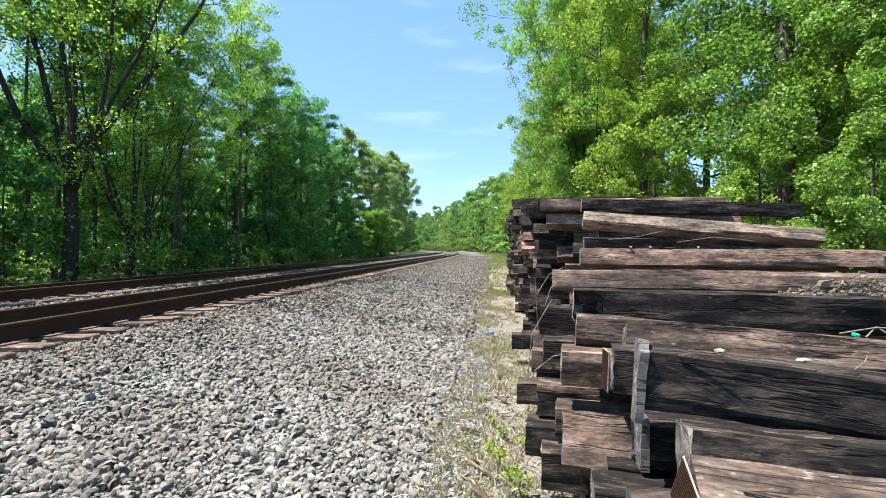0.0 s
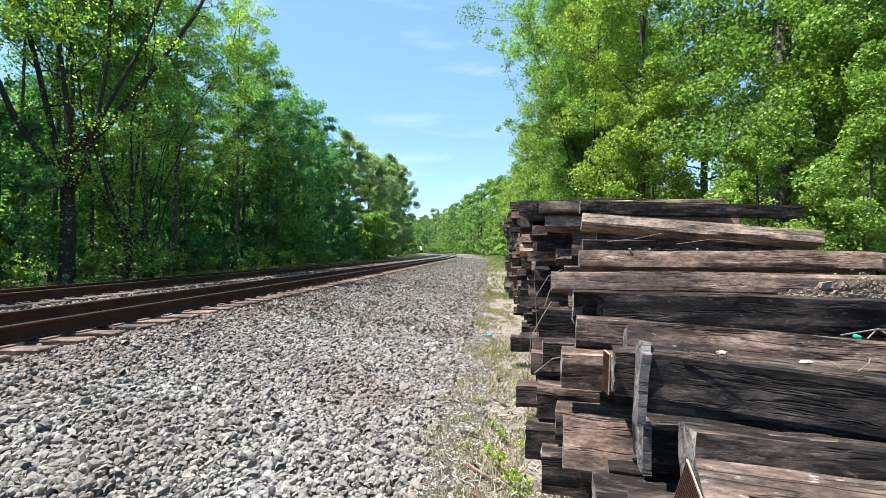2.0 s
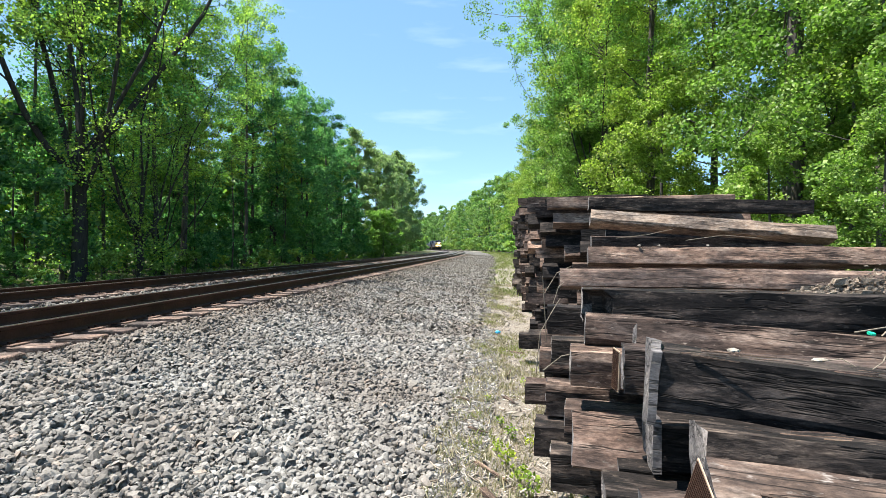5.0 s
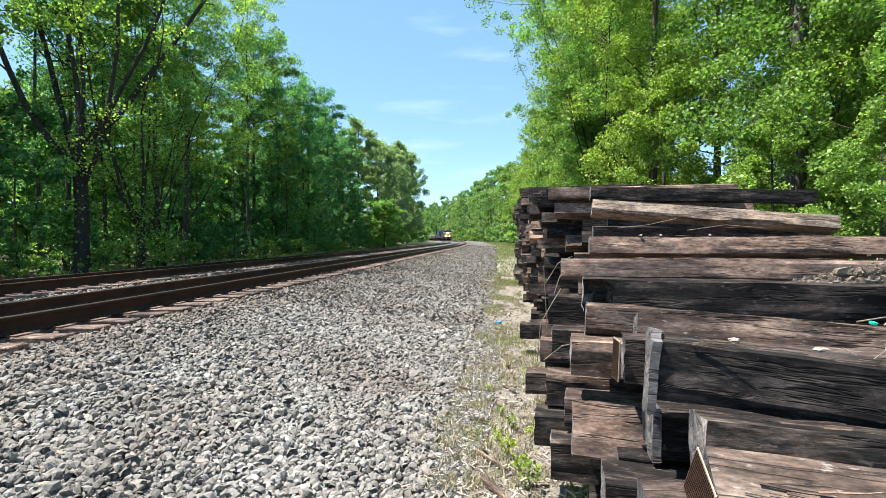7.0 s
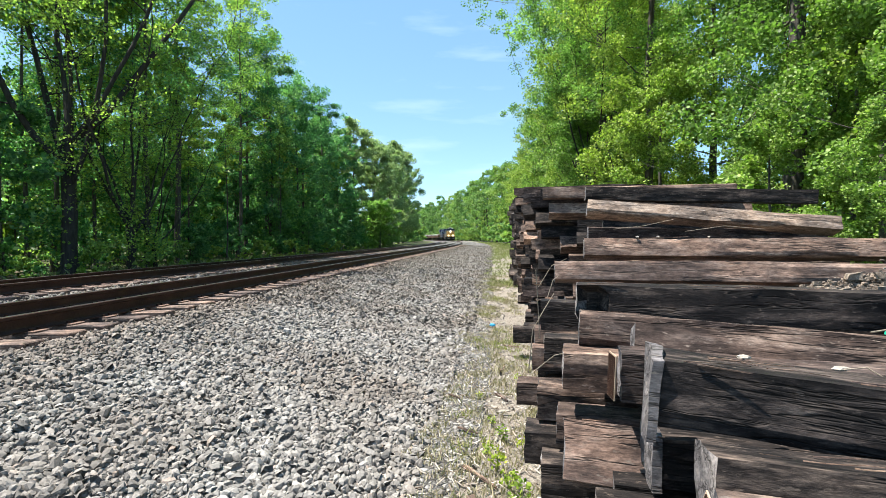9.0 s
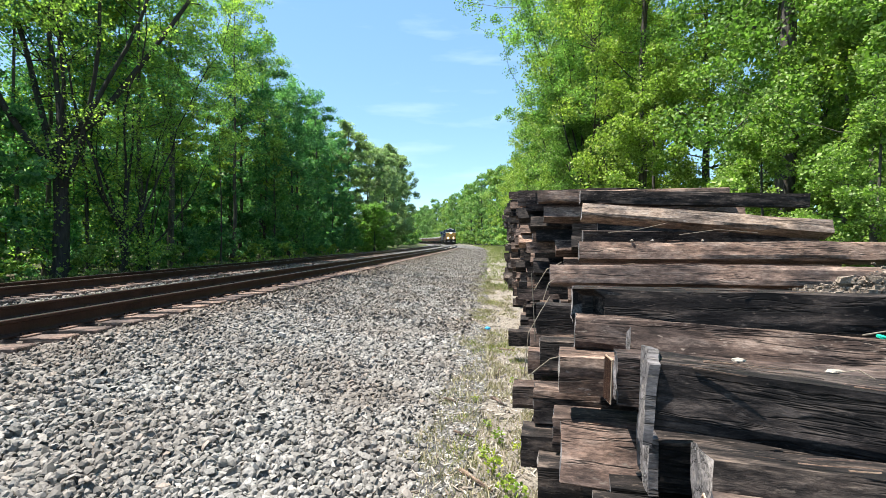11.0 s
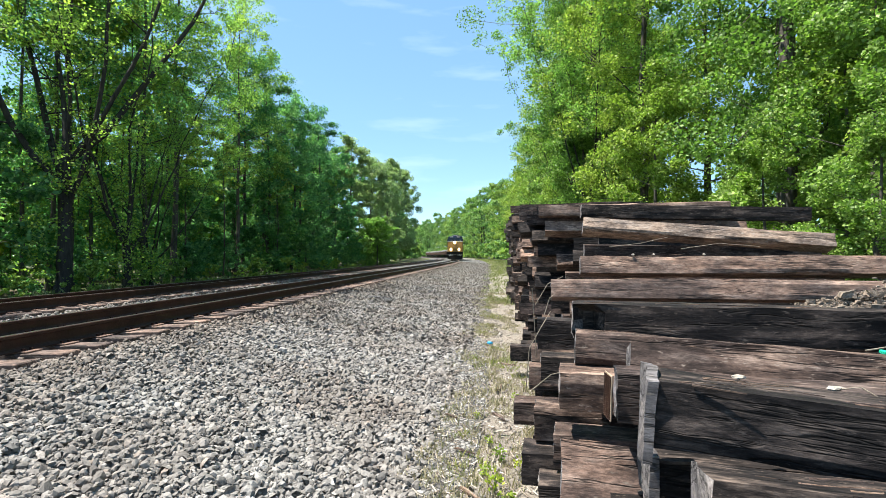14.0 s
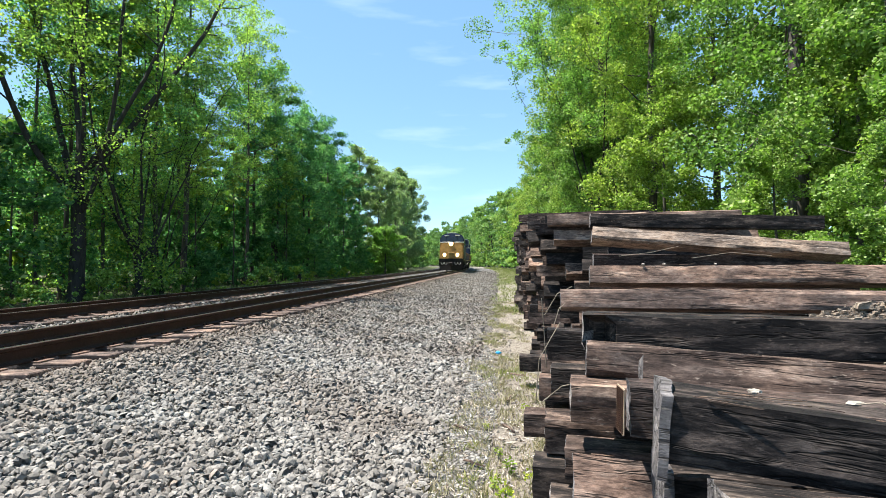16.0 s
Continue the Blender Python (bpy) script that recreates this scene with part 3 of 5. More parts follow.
def slivers(tie, n, length, w, seed):
    """Loose fibres lifting from the worn upper face."""
    r = random.Random(seed)
    for _ in range(n):
        L, t = r.uniform(0.05, 0.22), r.uniform(0.0012, 0.0038)
        bm = bmesh.new()
        box(bm, 0, L, -t, t, -t * 0.6, t * 0.6)
        bmesh.ops.subdivide_edges(bm, edges=[e for e in bm.edges if e.calc_length() > L * 0.9], cuts=3)
        for v in bm.verts:
            f = v.co.x / L
            v.co.y *= 1 - 0.85 * f
            v.co.z += 0.014 * noise.noise(Vector((v.co.x * 9, seed, L * 50))) * f
        ob = part("sliver", bm, r.choice((M_PALE, M_BROWN)), tie)
        x = 0.05 + length * r.random() ** 1.4
        ob.matrix_basis = pose(x, r.uniform(0.0, w * 0.6), 0.002, 0, r.uniform(-4, 1), r.uniform(-8, 8))


frayed_end(near_ties[2], 0.23, 0.205, 3.0)
frayed_end(near_ties[3], 0.23, 0.150, 9.0)
for i, k in ((0, 16), (1, 8), (2, 22), (4, 12), (6, 12), (8, 8), (12, 10), (20, 10), (21, 10), (23, 10)):
    slivers(near_ties[i], k, 1.1 if i < 9 else 2.2, STACK[i][3], 60 + i)


def fill_stack():
    """The body of the stack behind and below, column by column, each tie with its own end, turn and dip."""
    r = random.Random(11)
    kinds = [timber("railway_tie", 2.58 + 0.03 * k, 0.215 + 0.008 * (k % 3), 0.172 + 0.006 * (k % 2), (M_MID, M_DARK, M_BROWN, M_DARK, M_MID, M_MID)[k], 40 + k, cuts=6, rough=0.012) for k in range(6)]
    taken = [(y, y + w, z - h, z) for _, y, z, w, h, *_ in STACK]
    rest, made = [], 0
    y = 1.35
    while y < 21.0:
        top = float(np.interp(y, [1.3, 1.5, 1.9, 2.3, 2.7, 3.1, 3.9, 4.7, 5.2, 5.3, 6.3, 6.4, 6.9, 8, 10, 12, 16, 21], [0.75, 0.8, 0.8, 0.95, 0.95, 0.85, 1.05, 1.15, 1.2, 1.42, 1.45, 1.7, 2.12, 2.40, 2.62, 2.84, 3.06, 3.0])) + r.uniform(-0.06, 0.06)
        edge = float(np.interp(y, [1.3, 2.5, 3.5, 4.9, 5.3, 7.2, 7.7, 10, 14, 21], [0.62, 0.52, 0.46, 0.56, 1.02, 1.12, 0.72, 0.70, 0.74, 0.80]))
        z = 0.09 + r.uniform(0.175, 0.30)
        column = r.choice((r.uniform(-0.09, 0.09), r.uniform(-0.15, 0.17)))
        while z < top:
            h = 0.178
            clash = any(y < b - 0.015 and y + 0.225 > a + 0.015 and z - h < d - 0.01 and z > c + 0.01 for a, b, c, d in taken)
            if not clash and r.random() > (0.16 if y < 7 else 0.27):
                u = edge + column + r.choice((r.uniform(-0.06, 0.06), r.uniform(-0.11, 0.12), r.uniform(-0.16, 0.26)))
                k, yaw, tilt, roll = r.randrange(6), -7 + r.uniform(-3.5, 3.5), r.uniform(-1.2, 1.2), r.choice((r.uniform(-4, 4), r.uniform(-16, 16), r.uniform(-38, 8)))
                m = pose(u, y + r.uniform(-0.012, 0.012), z, roll, tilt, yaw)
                if made < 300:
                    ob = new("railway_tie", kinds[k])
                    ob.matrix_basis = m
                    tagged(ob, LOOK[(M_MID, M_DARK, M_BROWN, M_DARK, M_MID, M_MID)[k].name] + " in the stack", "railway tie", "stacked old railway ties")
                    made += 1
                else:
                    rest.append((k, m))
            z += 0.182 + r.choice((0.0, 0.008, 0.02, 0.06) if y < 7 else (0.0, 0.02, 0.06, 0.11))
        y += 0.24 + r.uniform(0, 0.05)
    cube = np.array([[x, yy, zz, 1] for x in (0, 1) for yy in (0, 1) for zz in (0, 1)], float)
    quads = np.array([[0, 1, 3, 2], [4, 6, 7, 5], [0, 4, 5, 1], [2, 3, 7, 6], [0, 2, 6, 4], [1, 5, 7, 3]])
    vs, fs = [], []
    for n, (k, m) in enumerate(rest):
        c = cube * np.array([2.6, 0.222, -0.175, 1]) + np.r_[rng.uniform(-0.008, 0.008, 3), 0]
        vs.append((c @ np.array(m).T)[:, :3])
        fs.append(quads[:, ::-1] + 8 * n)
    me = mesh_np("railway_ties", np.concatenate(vs), np.concatenate(fs), M_MIX)
    me.materials.append(M_END)
    me.polygons.foreach_set("material_index", np.tile(np.array([1, 1, 0, 0, 0, 0], np.int32), len(rest)))
    tagged(new("railway_ties", me), "far run of dark old railway ties in the stack", "railway ties", kind="stuff")


for i, roll in ((0, 27), (1, -12), (4, -20), (8, -7), (12, -24), (20, -13), (21, -14), (23, -22)):        # some lie rolled back, their faces to the sky
    u, y, z, w, h, yaw, tilt, *_ = STACK[i]
    near_ties[i].matrix_basis = pose(u, y, z, roll, tilt, yaw)
M_MIX = wood("mixed_timber", (0.018, 0.015, 0.015), (0.10, 0.082, 0.074), (0.32, 0.275, 0.245), island=True)
fill_stack()

# ---- trees ----
def tube(pts, radii, k=6):
    pts, radii = np.asarray(pts, float), np.asarray(radii, float)
    d = np.gradient(pts, axis=0)
    d /= np.linalg.norm(d, axis=1, keepdims=True) + 1e-9
    ref = np.array([0.31, 0.95, 0.05])
    a = np.cross(d, ref)
    a /= np.linalg.norm(a, axis=1, keepdims=True) + 1e-9
    b = np.cross(d, a)
    ang = np.linspace(0, 2 * np.pi, k, endpoint=False)
    v = pts[:, None] + radii[:, None, None] * (a[:, None] * np.cos(ang)[None, :, None] + b[:, None] * np.sin(ang)[None, :, None])
    i, j = np.meshgrid(np.arange(len(pts) - 1), np.arange(k), indexing="ij")
    f = np.stack([i * k + j, i * k + (j + 1) % k, (i + 1) * k + (j + 1) % k, (i + 1) * k + j], -1).reshape(-1, 4)
    return v.reshape(-1, 3), f


def leaves(r, centres, radii, n, size, flat=0.78, lift=0.75):
    """n small folded leaves in clumps."""
    pick = r.integers(0, len(centres), n)
    g = r.normal(size=(n, 3))
    g /= np.maximum(1.0, np.linalg.norm(g, axis=1, keepdims=True) / 1.9)
    p = centres[pick] + g * radii[pick][:, None] * np.array([0.50, 0.50, 0.50 * flat])
    nz = r.normal(size=(n, 3)) + np.array([0, 0, lift])
    nz /= np.linalg.norm(nz, axis=1, keepdims=True)
    t = np.cross(nz, r.normal(size=(n, 3)))
    t /= np.linalg.norm(t, axis=1, keepdims=True) + 1e-9
    b = np.cross(nz, t)
    s = (size * r.uniform(0.65, 1.3, n))[:, None]
    v = np.stack([p - t * s * 0.5, p + b * s * 0.42 - nz * s * 0.08, p + t * s * 0.55 - nz * s * 0.14, p - b * s * 0.42 - nz * s * 0.08], 1)
    return v.reshape(-1, 3), np.arange(n * 4).reshape(n, 4)


def tree(seed, H, base, rad, n, size, mat, thick, label, lean=0.0, name="tree", fork=False, limb_n=None, drop=0.0, limb_k=0.22, fine=True):
    """A tapered trunk with limbs and twigs, and a crown of many small leaves in uneven clumps."""
    r = np.random.default_rng(seed)
    hs = np.linspace(0, 1, 12)
    wob = np.cumsum(r.normal(0, 0.012 * H / 3, (12, 2)), axis=0)
    trunk = np.c_[wob + np.outer(hs, [lean * H, 0]), hs * H]
    vs, fs, at = [], [], 0

    def add(pts, rr, k):
        nonlocal at
        v, f = tube(pts, rr, k)
        vs.append(v)
        fs.append(f + at)
        at += len(v)

    add(trunk, thick * (1 - hs * 0.88) * np.where(hs < 0.05, 1.35, 1.0), 8)
    centres, radii = [], []
    m = limb_n or int(H * 1.25)
    for i in range(m):
        f = base + (0.97 - base) * ((i + r.uniform(0, 1)) / m)
        q = (f - base) / (1 - base)
        reach = rad * (0.5 + 0.75 * math.sin(math.pi * min(1, 0.18 + q * 0.78)) ** 0.9) * r.uniform(0.55, 1.12) * (1 - 0.45 * q)
        az = i * 2.39996 + r.uniform(-0.5, 0.5)
        start = np.array([np.interp(f, hs, trunk[:, c]) for c in range(3)])
        up = r.uniform(0.25, 0.75) - drop
        ls = np.linspace(0, 1, 6)
        way = np.array([math.cos(az), math.sin(az), 0])
        pts = start + np.outer(ls, way) * reach + np.outer(ls ** 1.5 * reach * up, [0, 0, 1]) + r.normal(0, 0.04 * reach, (6, 3)) * ls[:, None]
        tr = thick * (0.34 if fork and i % 5 == 0 else limb_k) * (1 - 0.6 * q)
        add(pts, np.maximum(0.008, tr * (1 - ls * 0.85)), 5 if fine else 3)
        for c in (2, 3, 4, 5):
            centres.append(pts[c] + r.normal(0, 0.12 * rad, 3))
            radii.append(rad * r.uniform(0.11, 0.24))
        for t in range(3 if fine else 0 if m < 8 else 2):
            c = r.integers(2, 6)
            end = pts[c] + r.normal(0, 1, 3) * np.array([1, 1, 0.7]) * reach * 0.32 + np.array([0, 0, 0.1 * reach])
            mid = (pts[c] + end) / 2 + r.normal(0, 0.05 * reach, 3)
            add(np.array([pts[c], mid, end]), np.array([tr * 0.3, tr * 0.2, 0.006]) + 0.004, 3)
            centres.append(end)
            radii.append(rad * r.uniform(0.10, 0.22))
    centres.append(trunk[-1])
    radii.append(rad * 0.25)
    top = empty(name)
    part_of("trunk", mesh_np("trunk", np.concatenate(vs), np.concatenate(fs), M_BARK, True), top)
    lv, lf = leaves(r, np.array(centres), np.array(radii), n, size)
    keep = lv.reshape(-1, 4, 3)[:, :, 2].min(1) > 0.05
    lv = lv.reshape(-1, 4, 3)[keep].reshape(-1, 3)
    part_of("crown", mesh_np("crown", lv, np.arange(len(lv)).reshape(-1, 4), mat), top)
    return tagged(top, label, "tree")


def planted(kinds, spots, group):
    """Trees of these kinds at (s, u, kind, scale, turn)."""
    for s, u, k, sc, turn in spots:
        x, y, a = along(s, u)
        m = Matrix.Translation((x, y, float(bed(u, s)) - 0.1)) @ Matrix.Rotation(turn, 4, "Z") @ Matrix.Diagonal((sc, sc, sc * random.uniform(0.93, 1.08), 1))
        if kinds[k].get("set"):
            ob = copy_thing(kinds[k], m @ Matrix.Diagonal([1 / f for f in kinds[k].scale] + [1]))
        else:
            ob = kinds[k]
            ob.matrix_basis, ob["set"] = m, 1
        ob["group"] = group


def forked_tree(seed, H, fork, n, size, mat, thick, label, spread=1.0):
    """A dark trunk that splits low into steep, crooked limbs with side branches and thin foliage."""
    r = np.random.default_rng(seed)
    vs, fs, at, centres, radii = [], [], 0, [], []

    def add(pts, rr, k):
        nonlocal at
        v, f = tube(pts, rr, k)
        vs.append(v)
        fs.append(f + at)
        at += len(v)

    hs = np.linspace(0, 1, 7)
    trunk = np.c_[np.cumsum(r.normal(0, 0.05, (7, 2)), axis=0), hs * fork]
    add(trunk, thick * (1 - 0.25 * hs) * np.where(hs < 0.1, 1.4, 1.0), 10)
    for i in range(7):
        az, lean = i * 2.39996 + r.uniform(-0.4, 0.4), r.uniform(0.16, 0.58) * spread
        start = trunk[-1 - (i % 3)]
        ls = np.linspace(0, 1, 12)
        rise = (H - start[2]) * r.uniform(0.7, 1.0)
        way = np.array([math.cos(az), math.sin(az), 0])
        bow = ls ** 0.75 * rise * lean
        pts = start + np.outer(bow, way) + np.outer(ls * rise, [0, 0, 1]) + np.cumsum(r.normal(0, 0.22, (12, 3)), axis=0) * np.array([1, 1, 0.3]) * ls[:, None]
        lr = thick * r.uniform(0.28, 0.48)
        add(pts, np.maximum(0.012, lr * (1 - 0.9 * ls)), 7)
        for c in range(5, 12):
            centres.append(pts[c])
            radii.append(r.uniform(0.3, 0.6))
        for j in range(9):
            c = int(r.integers(2, 12))
            d = r.normal(size=3) * np.array([1, 1, 0.25]) + way * 0.5 + np.array([0, 0, 0.55])
            L = r.uniform(0.8, 2.3)
            end = pts[c] + d / np.linalg.norm(d) * L
            mid = (pts[c] + end) / 2 + r.normal(0, 0.14, 3)
            add(np.array([pts[c], mid, end]), np.array([lr * 0.30, lr * 0.18, 0.007]), 4)
            for p, k in ((mid, 0.35), (end, 0.5), (end + r.normal(0, 0.4, 3), 0.4)):
                centres.append(p)
                radii.append(k * r.uniform(0.7, 1.3))
    for i in range(34):                                  # leafy shoots and creeper round the trunk
        a, d, z = r.uniform(0, 6.28), r.uniform(0.2, 1.9), r.uniform(0.15, 1.25)
        centres.append(np.array([d * math.cos(a), d * math.sin(a), z * fork]))
        radii.append(r.uniform(0.4, 0.8))
    top = empty("tree")
    part_of("trunk", mesh_np("trunk", np.concatenate(vs), np.concatenate(fs), M_BARK_DARK, True), top)
    lv, lf = leaves(r, np.array(centres), np.array(radii), n, size)
    part_of("crown", mesh_np("crown", lv, lf, mat), top)
    return tagged(top, label, "tree")


GREEN, DEEP, PALE = "leafy broadleaf tree with bright green spring leaves", "tall shaded woodland tree with deep green leaves", "pale grey-green leafy tree at the edge of the wood"
near_right = [tree(21, 21, 0.10, 4.6, 62000, 0.105, M_LEAF, 0.22, GREEN), tree(22, 23, 0.12, 4.4, 62000, 0.105, M_LEAF, 0.30, GREEN), tree(23, 9.0, 0.06, 2.6, 24000, 0.10, M_LEAF, 0.10, "young maple with bright green leaves")]
right = [tree(31, 24, 0.08, 4.8, 19000, 0.22, M_LEAF, 0.30, GREEN, fine=False), tree(32, 22, 0.06, 4.4, 19000, 0.21, M_LEAF, 0.28, GREEN, fine=False), tree(33, 26, 0.10, 5.0, 19000, 0.22, M_LEAF, 0.32, GREEN, fine=False)]
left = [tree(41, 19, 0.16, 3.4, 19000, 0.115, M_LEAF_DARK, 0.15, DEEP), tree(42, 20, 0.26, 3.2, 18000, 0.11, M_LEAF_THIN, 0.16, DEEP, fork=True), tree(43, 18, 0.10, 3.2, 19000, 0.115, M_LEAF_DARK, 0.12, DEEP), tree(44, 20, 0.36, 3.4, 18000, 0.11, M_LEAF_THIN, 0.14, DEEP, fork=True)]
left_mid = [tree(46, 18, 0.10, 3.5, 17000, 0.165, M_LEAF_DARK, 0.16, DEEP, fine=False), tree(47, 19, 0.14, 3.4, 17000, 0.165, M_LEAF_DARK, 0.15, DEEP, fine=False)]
forked = [forked_tree(45, 19, 4.4, 17000, 0.09, M_LEAF_THIN, 0.25, "tall dark forked tree with sparse spring leaves"), forked_tree(48, 13, 2.2, 10000, 0.09, M_LEAF_THIN, 0.15, "slim crooked dark tree with sparse spring leaves")]
feathery = [forked_tree(25, 18, 5.0, 26000, 0.105, M_LEAF_THIN, 0.11, "light feathery tree with thin branches and fresh leaves", 0.6)]
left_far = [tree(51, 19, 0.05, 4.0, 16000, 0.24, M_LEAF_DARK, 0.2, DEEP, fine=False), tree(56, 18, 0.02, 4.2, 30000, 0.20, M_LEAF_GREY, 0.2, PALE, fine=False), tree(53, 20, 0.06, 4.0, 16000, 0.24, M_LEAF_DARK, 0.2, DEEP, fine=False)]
far = [tree(61, 25, 0.03, 5.4, 2000, 0.84, M_LEAF_FAR, 0.3, GREEN, limb_n=16, fine=False), tree(62, 23, 0.03, 5.2, 2000, 0.80, M_LEAF_FAR, 0.3, GREEN, limb_n=16, fine=False)]
far_front = [tree(63, 25, 0.03, 5.0, 6500, 0.46, M_LEAF_FAR, 0.3, GREEN, limb_n=18, fine=False), tree(64, 23, 0.03, 4.8, 6500, 0.46, M_LEAF_FAR, 0.3, GREEN, limb_n=18, fine=False)]
shrub = [tree(71, 2.6, 0.03, 1.5, 1200, 0.22, M_LEAF, 0.03, "low leafy green shrub at the wood's edge", name="shrub", limb_n=7, fine=False), tree(72, 5.6, 0.02, 2.3, 9500, 0.17, M_LEAF_THIN, 0.07, "rounded pale green bush beside the far track", name="bush", limb_n=16)]
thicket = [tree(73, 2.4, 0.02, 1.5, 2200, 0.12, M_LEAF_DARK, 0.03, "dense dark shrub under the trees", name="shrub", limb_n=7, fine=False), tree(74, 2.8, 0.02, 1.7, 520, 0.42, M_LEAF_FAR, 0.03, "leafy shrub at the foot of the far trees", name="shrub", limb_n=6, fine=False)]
sapling = [tree(81, 8.0, 0.05, 2.3, 5000, 0.17, M_LEAF_DARK, 0.06, "slender understorey tree with shade-dark green leaves", limb_n=11, fine=False), tree(82, 6.0, 0.04, 2.2, 4500, 0.17, M_LEAF_DARK, 0.05, "leafy green understorey sapling in the woods", limb_n=10, fine=False), tree(83, 15.0, 0.55, 1.8, 1500, 0.2, M_LEAF, 0.085, "thin bare-stemmed woodland tree with a small crown", limb_n=8, fine=False)]
R = random.Random(5)
T = lambda: R.uniform(0, 6.28)
planted(near_right, [(16.3, 8.9, 1, 1.0, 0.6), (10.2, 10.6, 0, 0.9, 4.0), (17.5, 12.6, 0, 1.0, 2.9), (13.5, 14.0, 1, 0.95, 5.1), (23.5, 7.2, 0, 1.02, 1.1), (29.5, 6.2, 1, 1.0, 3.3), (36.0, 5.8, 0, 1.08, 5.0), (12.8, 6.5, 2, 0.56, 0.3), (10.3, 7.4, 2, 0.82, 3.0), (9.0, 6.4, 2, 0.5, 1.2), (13.6, 9.0, 2, 0.9, 5.0), (20.0, 6.4, 2, 0.95, 2.4), (26.5, 4.9, 2, 1.0, 4.4)], "trees behind the stack of ties")
planted(feathery, [(26.0, 5.0, 0, 1.0, 0.9), (33.0, 5.8, 0, 1.0, 3.5)], "trees behind the stack of ties")
planted(right, [(s + R.uniform(-1, 1), u + R.uniform(-0.6, 0.6), i % 3, R.uniform(0.94, 1.04) * k, T()) for i, (s, u, k) in enumerate([(42, 7.6, 0.9), (48, 8.0, 0.85), (55, 7.8, 0.8), (62, 7.6, 0.78), (70, 7.6, 0.78), (79, 7.0, 0.80), (88, 7.8, 0.74), (98, 8.0, 0.78), (109, 7.8, 0.78), (121, 7.4, 0.80), (30, 13, 1), (38, 12, 1), (47, 13, 0.9), (22, 16, 1), (58, 12, 0.85), (70, 13, 0.75), (84, 12, 0.7)])], "trees along the verge")
planted(left, [(s + R.uniform(-0.8, 0.8), u + R.uniform(-0.7, 0.7), i % 4, R.uniform(0.94, 1.08) * k, T()) for i, (s, u, k) in enumerate([(9.0, -18.8, 0.8), (12.0, -20.4, 0.7), (17.6, -17.4, 0.95), (19.6, -15.6, 0.9), (21, -18.5, 1), (23.6, -16.4, 0.97), (26.5, -17.4, 0.97), (29.5, -16.8, 0.92), (24, -21.5, 0.8)])], "trees across the tracks")
planted(left_mid, [(s + R.uniform(-0.8, 0.8), u + R.uniform(-0.6, 0.6), i % 2, R.uniform(0.92, 1.0) * k, T()) for i, (s, u, k) in enumerate([(32.5, -17.4, 0.90), (34.5, -16.6, 0.84), (37, -17.3, 0.88), (39.5, -17.0, 0.85), (43, -17.4, 0.83), (46.5, -17.6, 0.82), (30, -22.5, 0.8), (36, -23.5, 0.75), (42, -23.5, 0.75)])], "trees across the tracks")
planted(forked, [(15.4, -14.2, 0, 1.0, 0.4), (17.6, -13.6, 1, 0.95, 2.2), (19.8, -14.4, 1, 0.62, 4.2), (11.0, -15.6, 0, 0.95, 2.0)], "trees across the tracks")
planted(left_far, [(s + R.uniform(-1, 1), u + R.uniform(-0.6, 0.6), k, R.uniform(0.90, 0.97) * f, T()) for s, u, k, f in [(50.5, -18.2, 0, 0.74), (55, -20.0, 2, 0.72), (60.5, -20.4, 0, 0.78), (64.5, -18.6, 1, 0.96), (70, -17.6, 1, 0.90), (77, -18.4, 1, 1.02), (85, -18.0, 1, 0.98), (93, -18.8, 1, 1.08), (102, -18.8, 1, 1.08), (112, -19.2, 1, 1.12), (124, -21.4, 0, 1.0), (50, -24, 0, 0.72), (58, -25, 2, 0.75), (68, -25, 1, 0.95), (80, -24, 2, 0.95)]], "trees across the tracks")
planted(thicket, [(s + R.uniform(-0.8, 0.8), u + R.uniform(-0.9, 0.9), 0, R.uniform(0.7, 1.35) * (0.62 if u > -16 and s < 30 else 1.0), T()) for s in np.arange(7.5, 60, 2.3) for u in (-15.2, -18.8)] + [(s + R.uniform(-2, 2), -44 + R.uniform(-2, 2), 1, R.uniform(2.6, 3.8), T()) for s in np.arange(2, 130, 5)] + [(s + R.uniform(-1, 1), 4.9 + R.uniform(-0.5, 0.8), 1, R.uniform(0.9, 1.8), T()) for s in np.arange(46, 345, 5.5)] + [(s + R.uniform(-1, 1), -17.6 + R.uniform(-0.8, 0.5), 1, R.uniform(0.9, 1.6), T()) for s in np.arange(62, 300, 6)], "thickets at the foot of the woods")
planted(far_front, [(s + R.uniform(-2, 2), 6.6 + R.uniform(-0.8, 1.5), i % 2, R.uniform(0.92, 1.08) * (0.90 + 0.10 * min(1.0, (s - 132) / 140)), T()) for i, s in enumerate(range(132, 350, 9))], "far trees round the bend")
planted(far, [(s, 15 + R.uniform(-2, 2), i % 2, R.uniform(0.9, 1.05), T()) for i, s in enumerate(range(100, 350, 22))] + [(s + R.uniform(-3, 3), u + R.uniform(-1, 1), i % 2, R.uniform(0.9, 1.1), T()) for i, (s, u) in enumerate([(a, b) for a in range(354, 450, 9) for b in (7.5, 14)])] + [(s, -23 + R.uniform(-1, 0.5), i % 2, R.uniform(0.66, 0.76), T()) for i, s in enumerate(range(134, 330, 12))], "far trees round the bend")
planted(near_right, [(s, u, 2, R.uniform(0.36, 0.56), T()) for s, u in ((9.8, 8.6), (11.5, 11.5), (13.5, 10.0), (15, 13), (18, 10), (20, 13.5), (12, 15), (16.5, 16.5), (10.6, 9.8), (22, 10))], "young maples behind the stack")
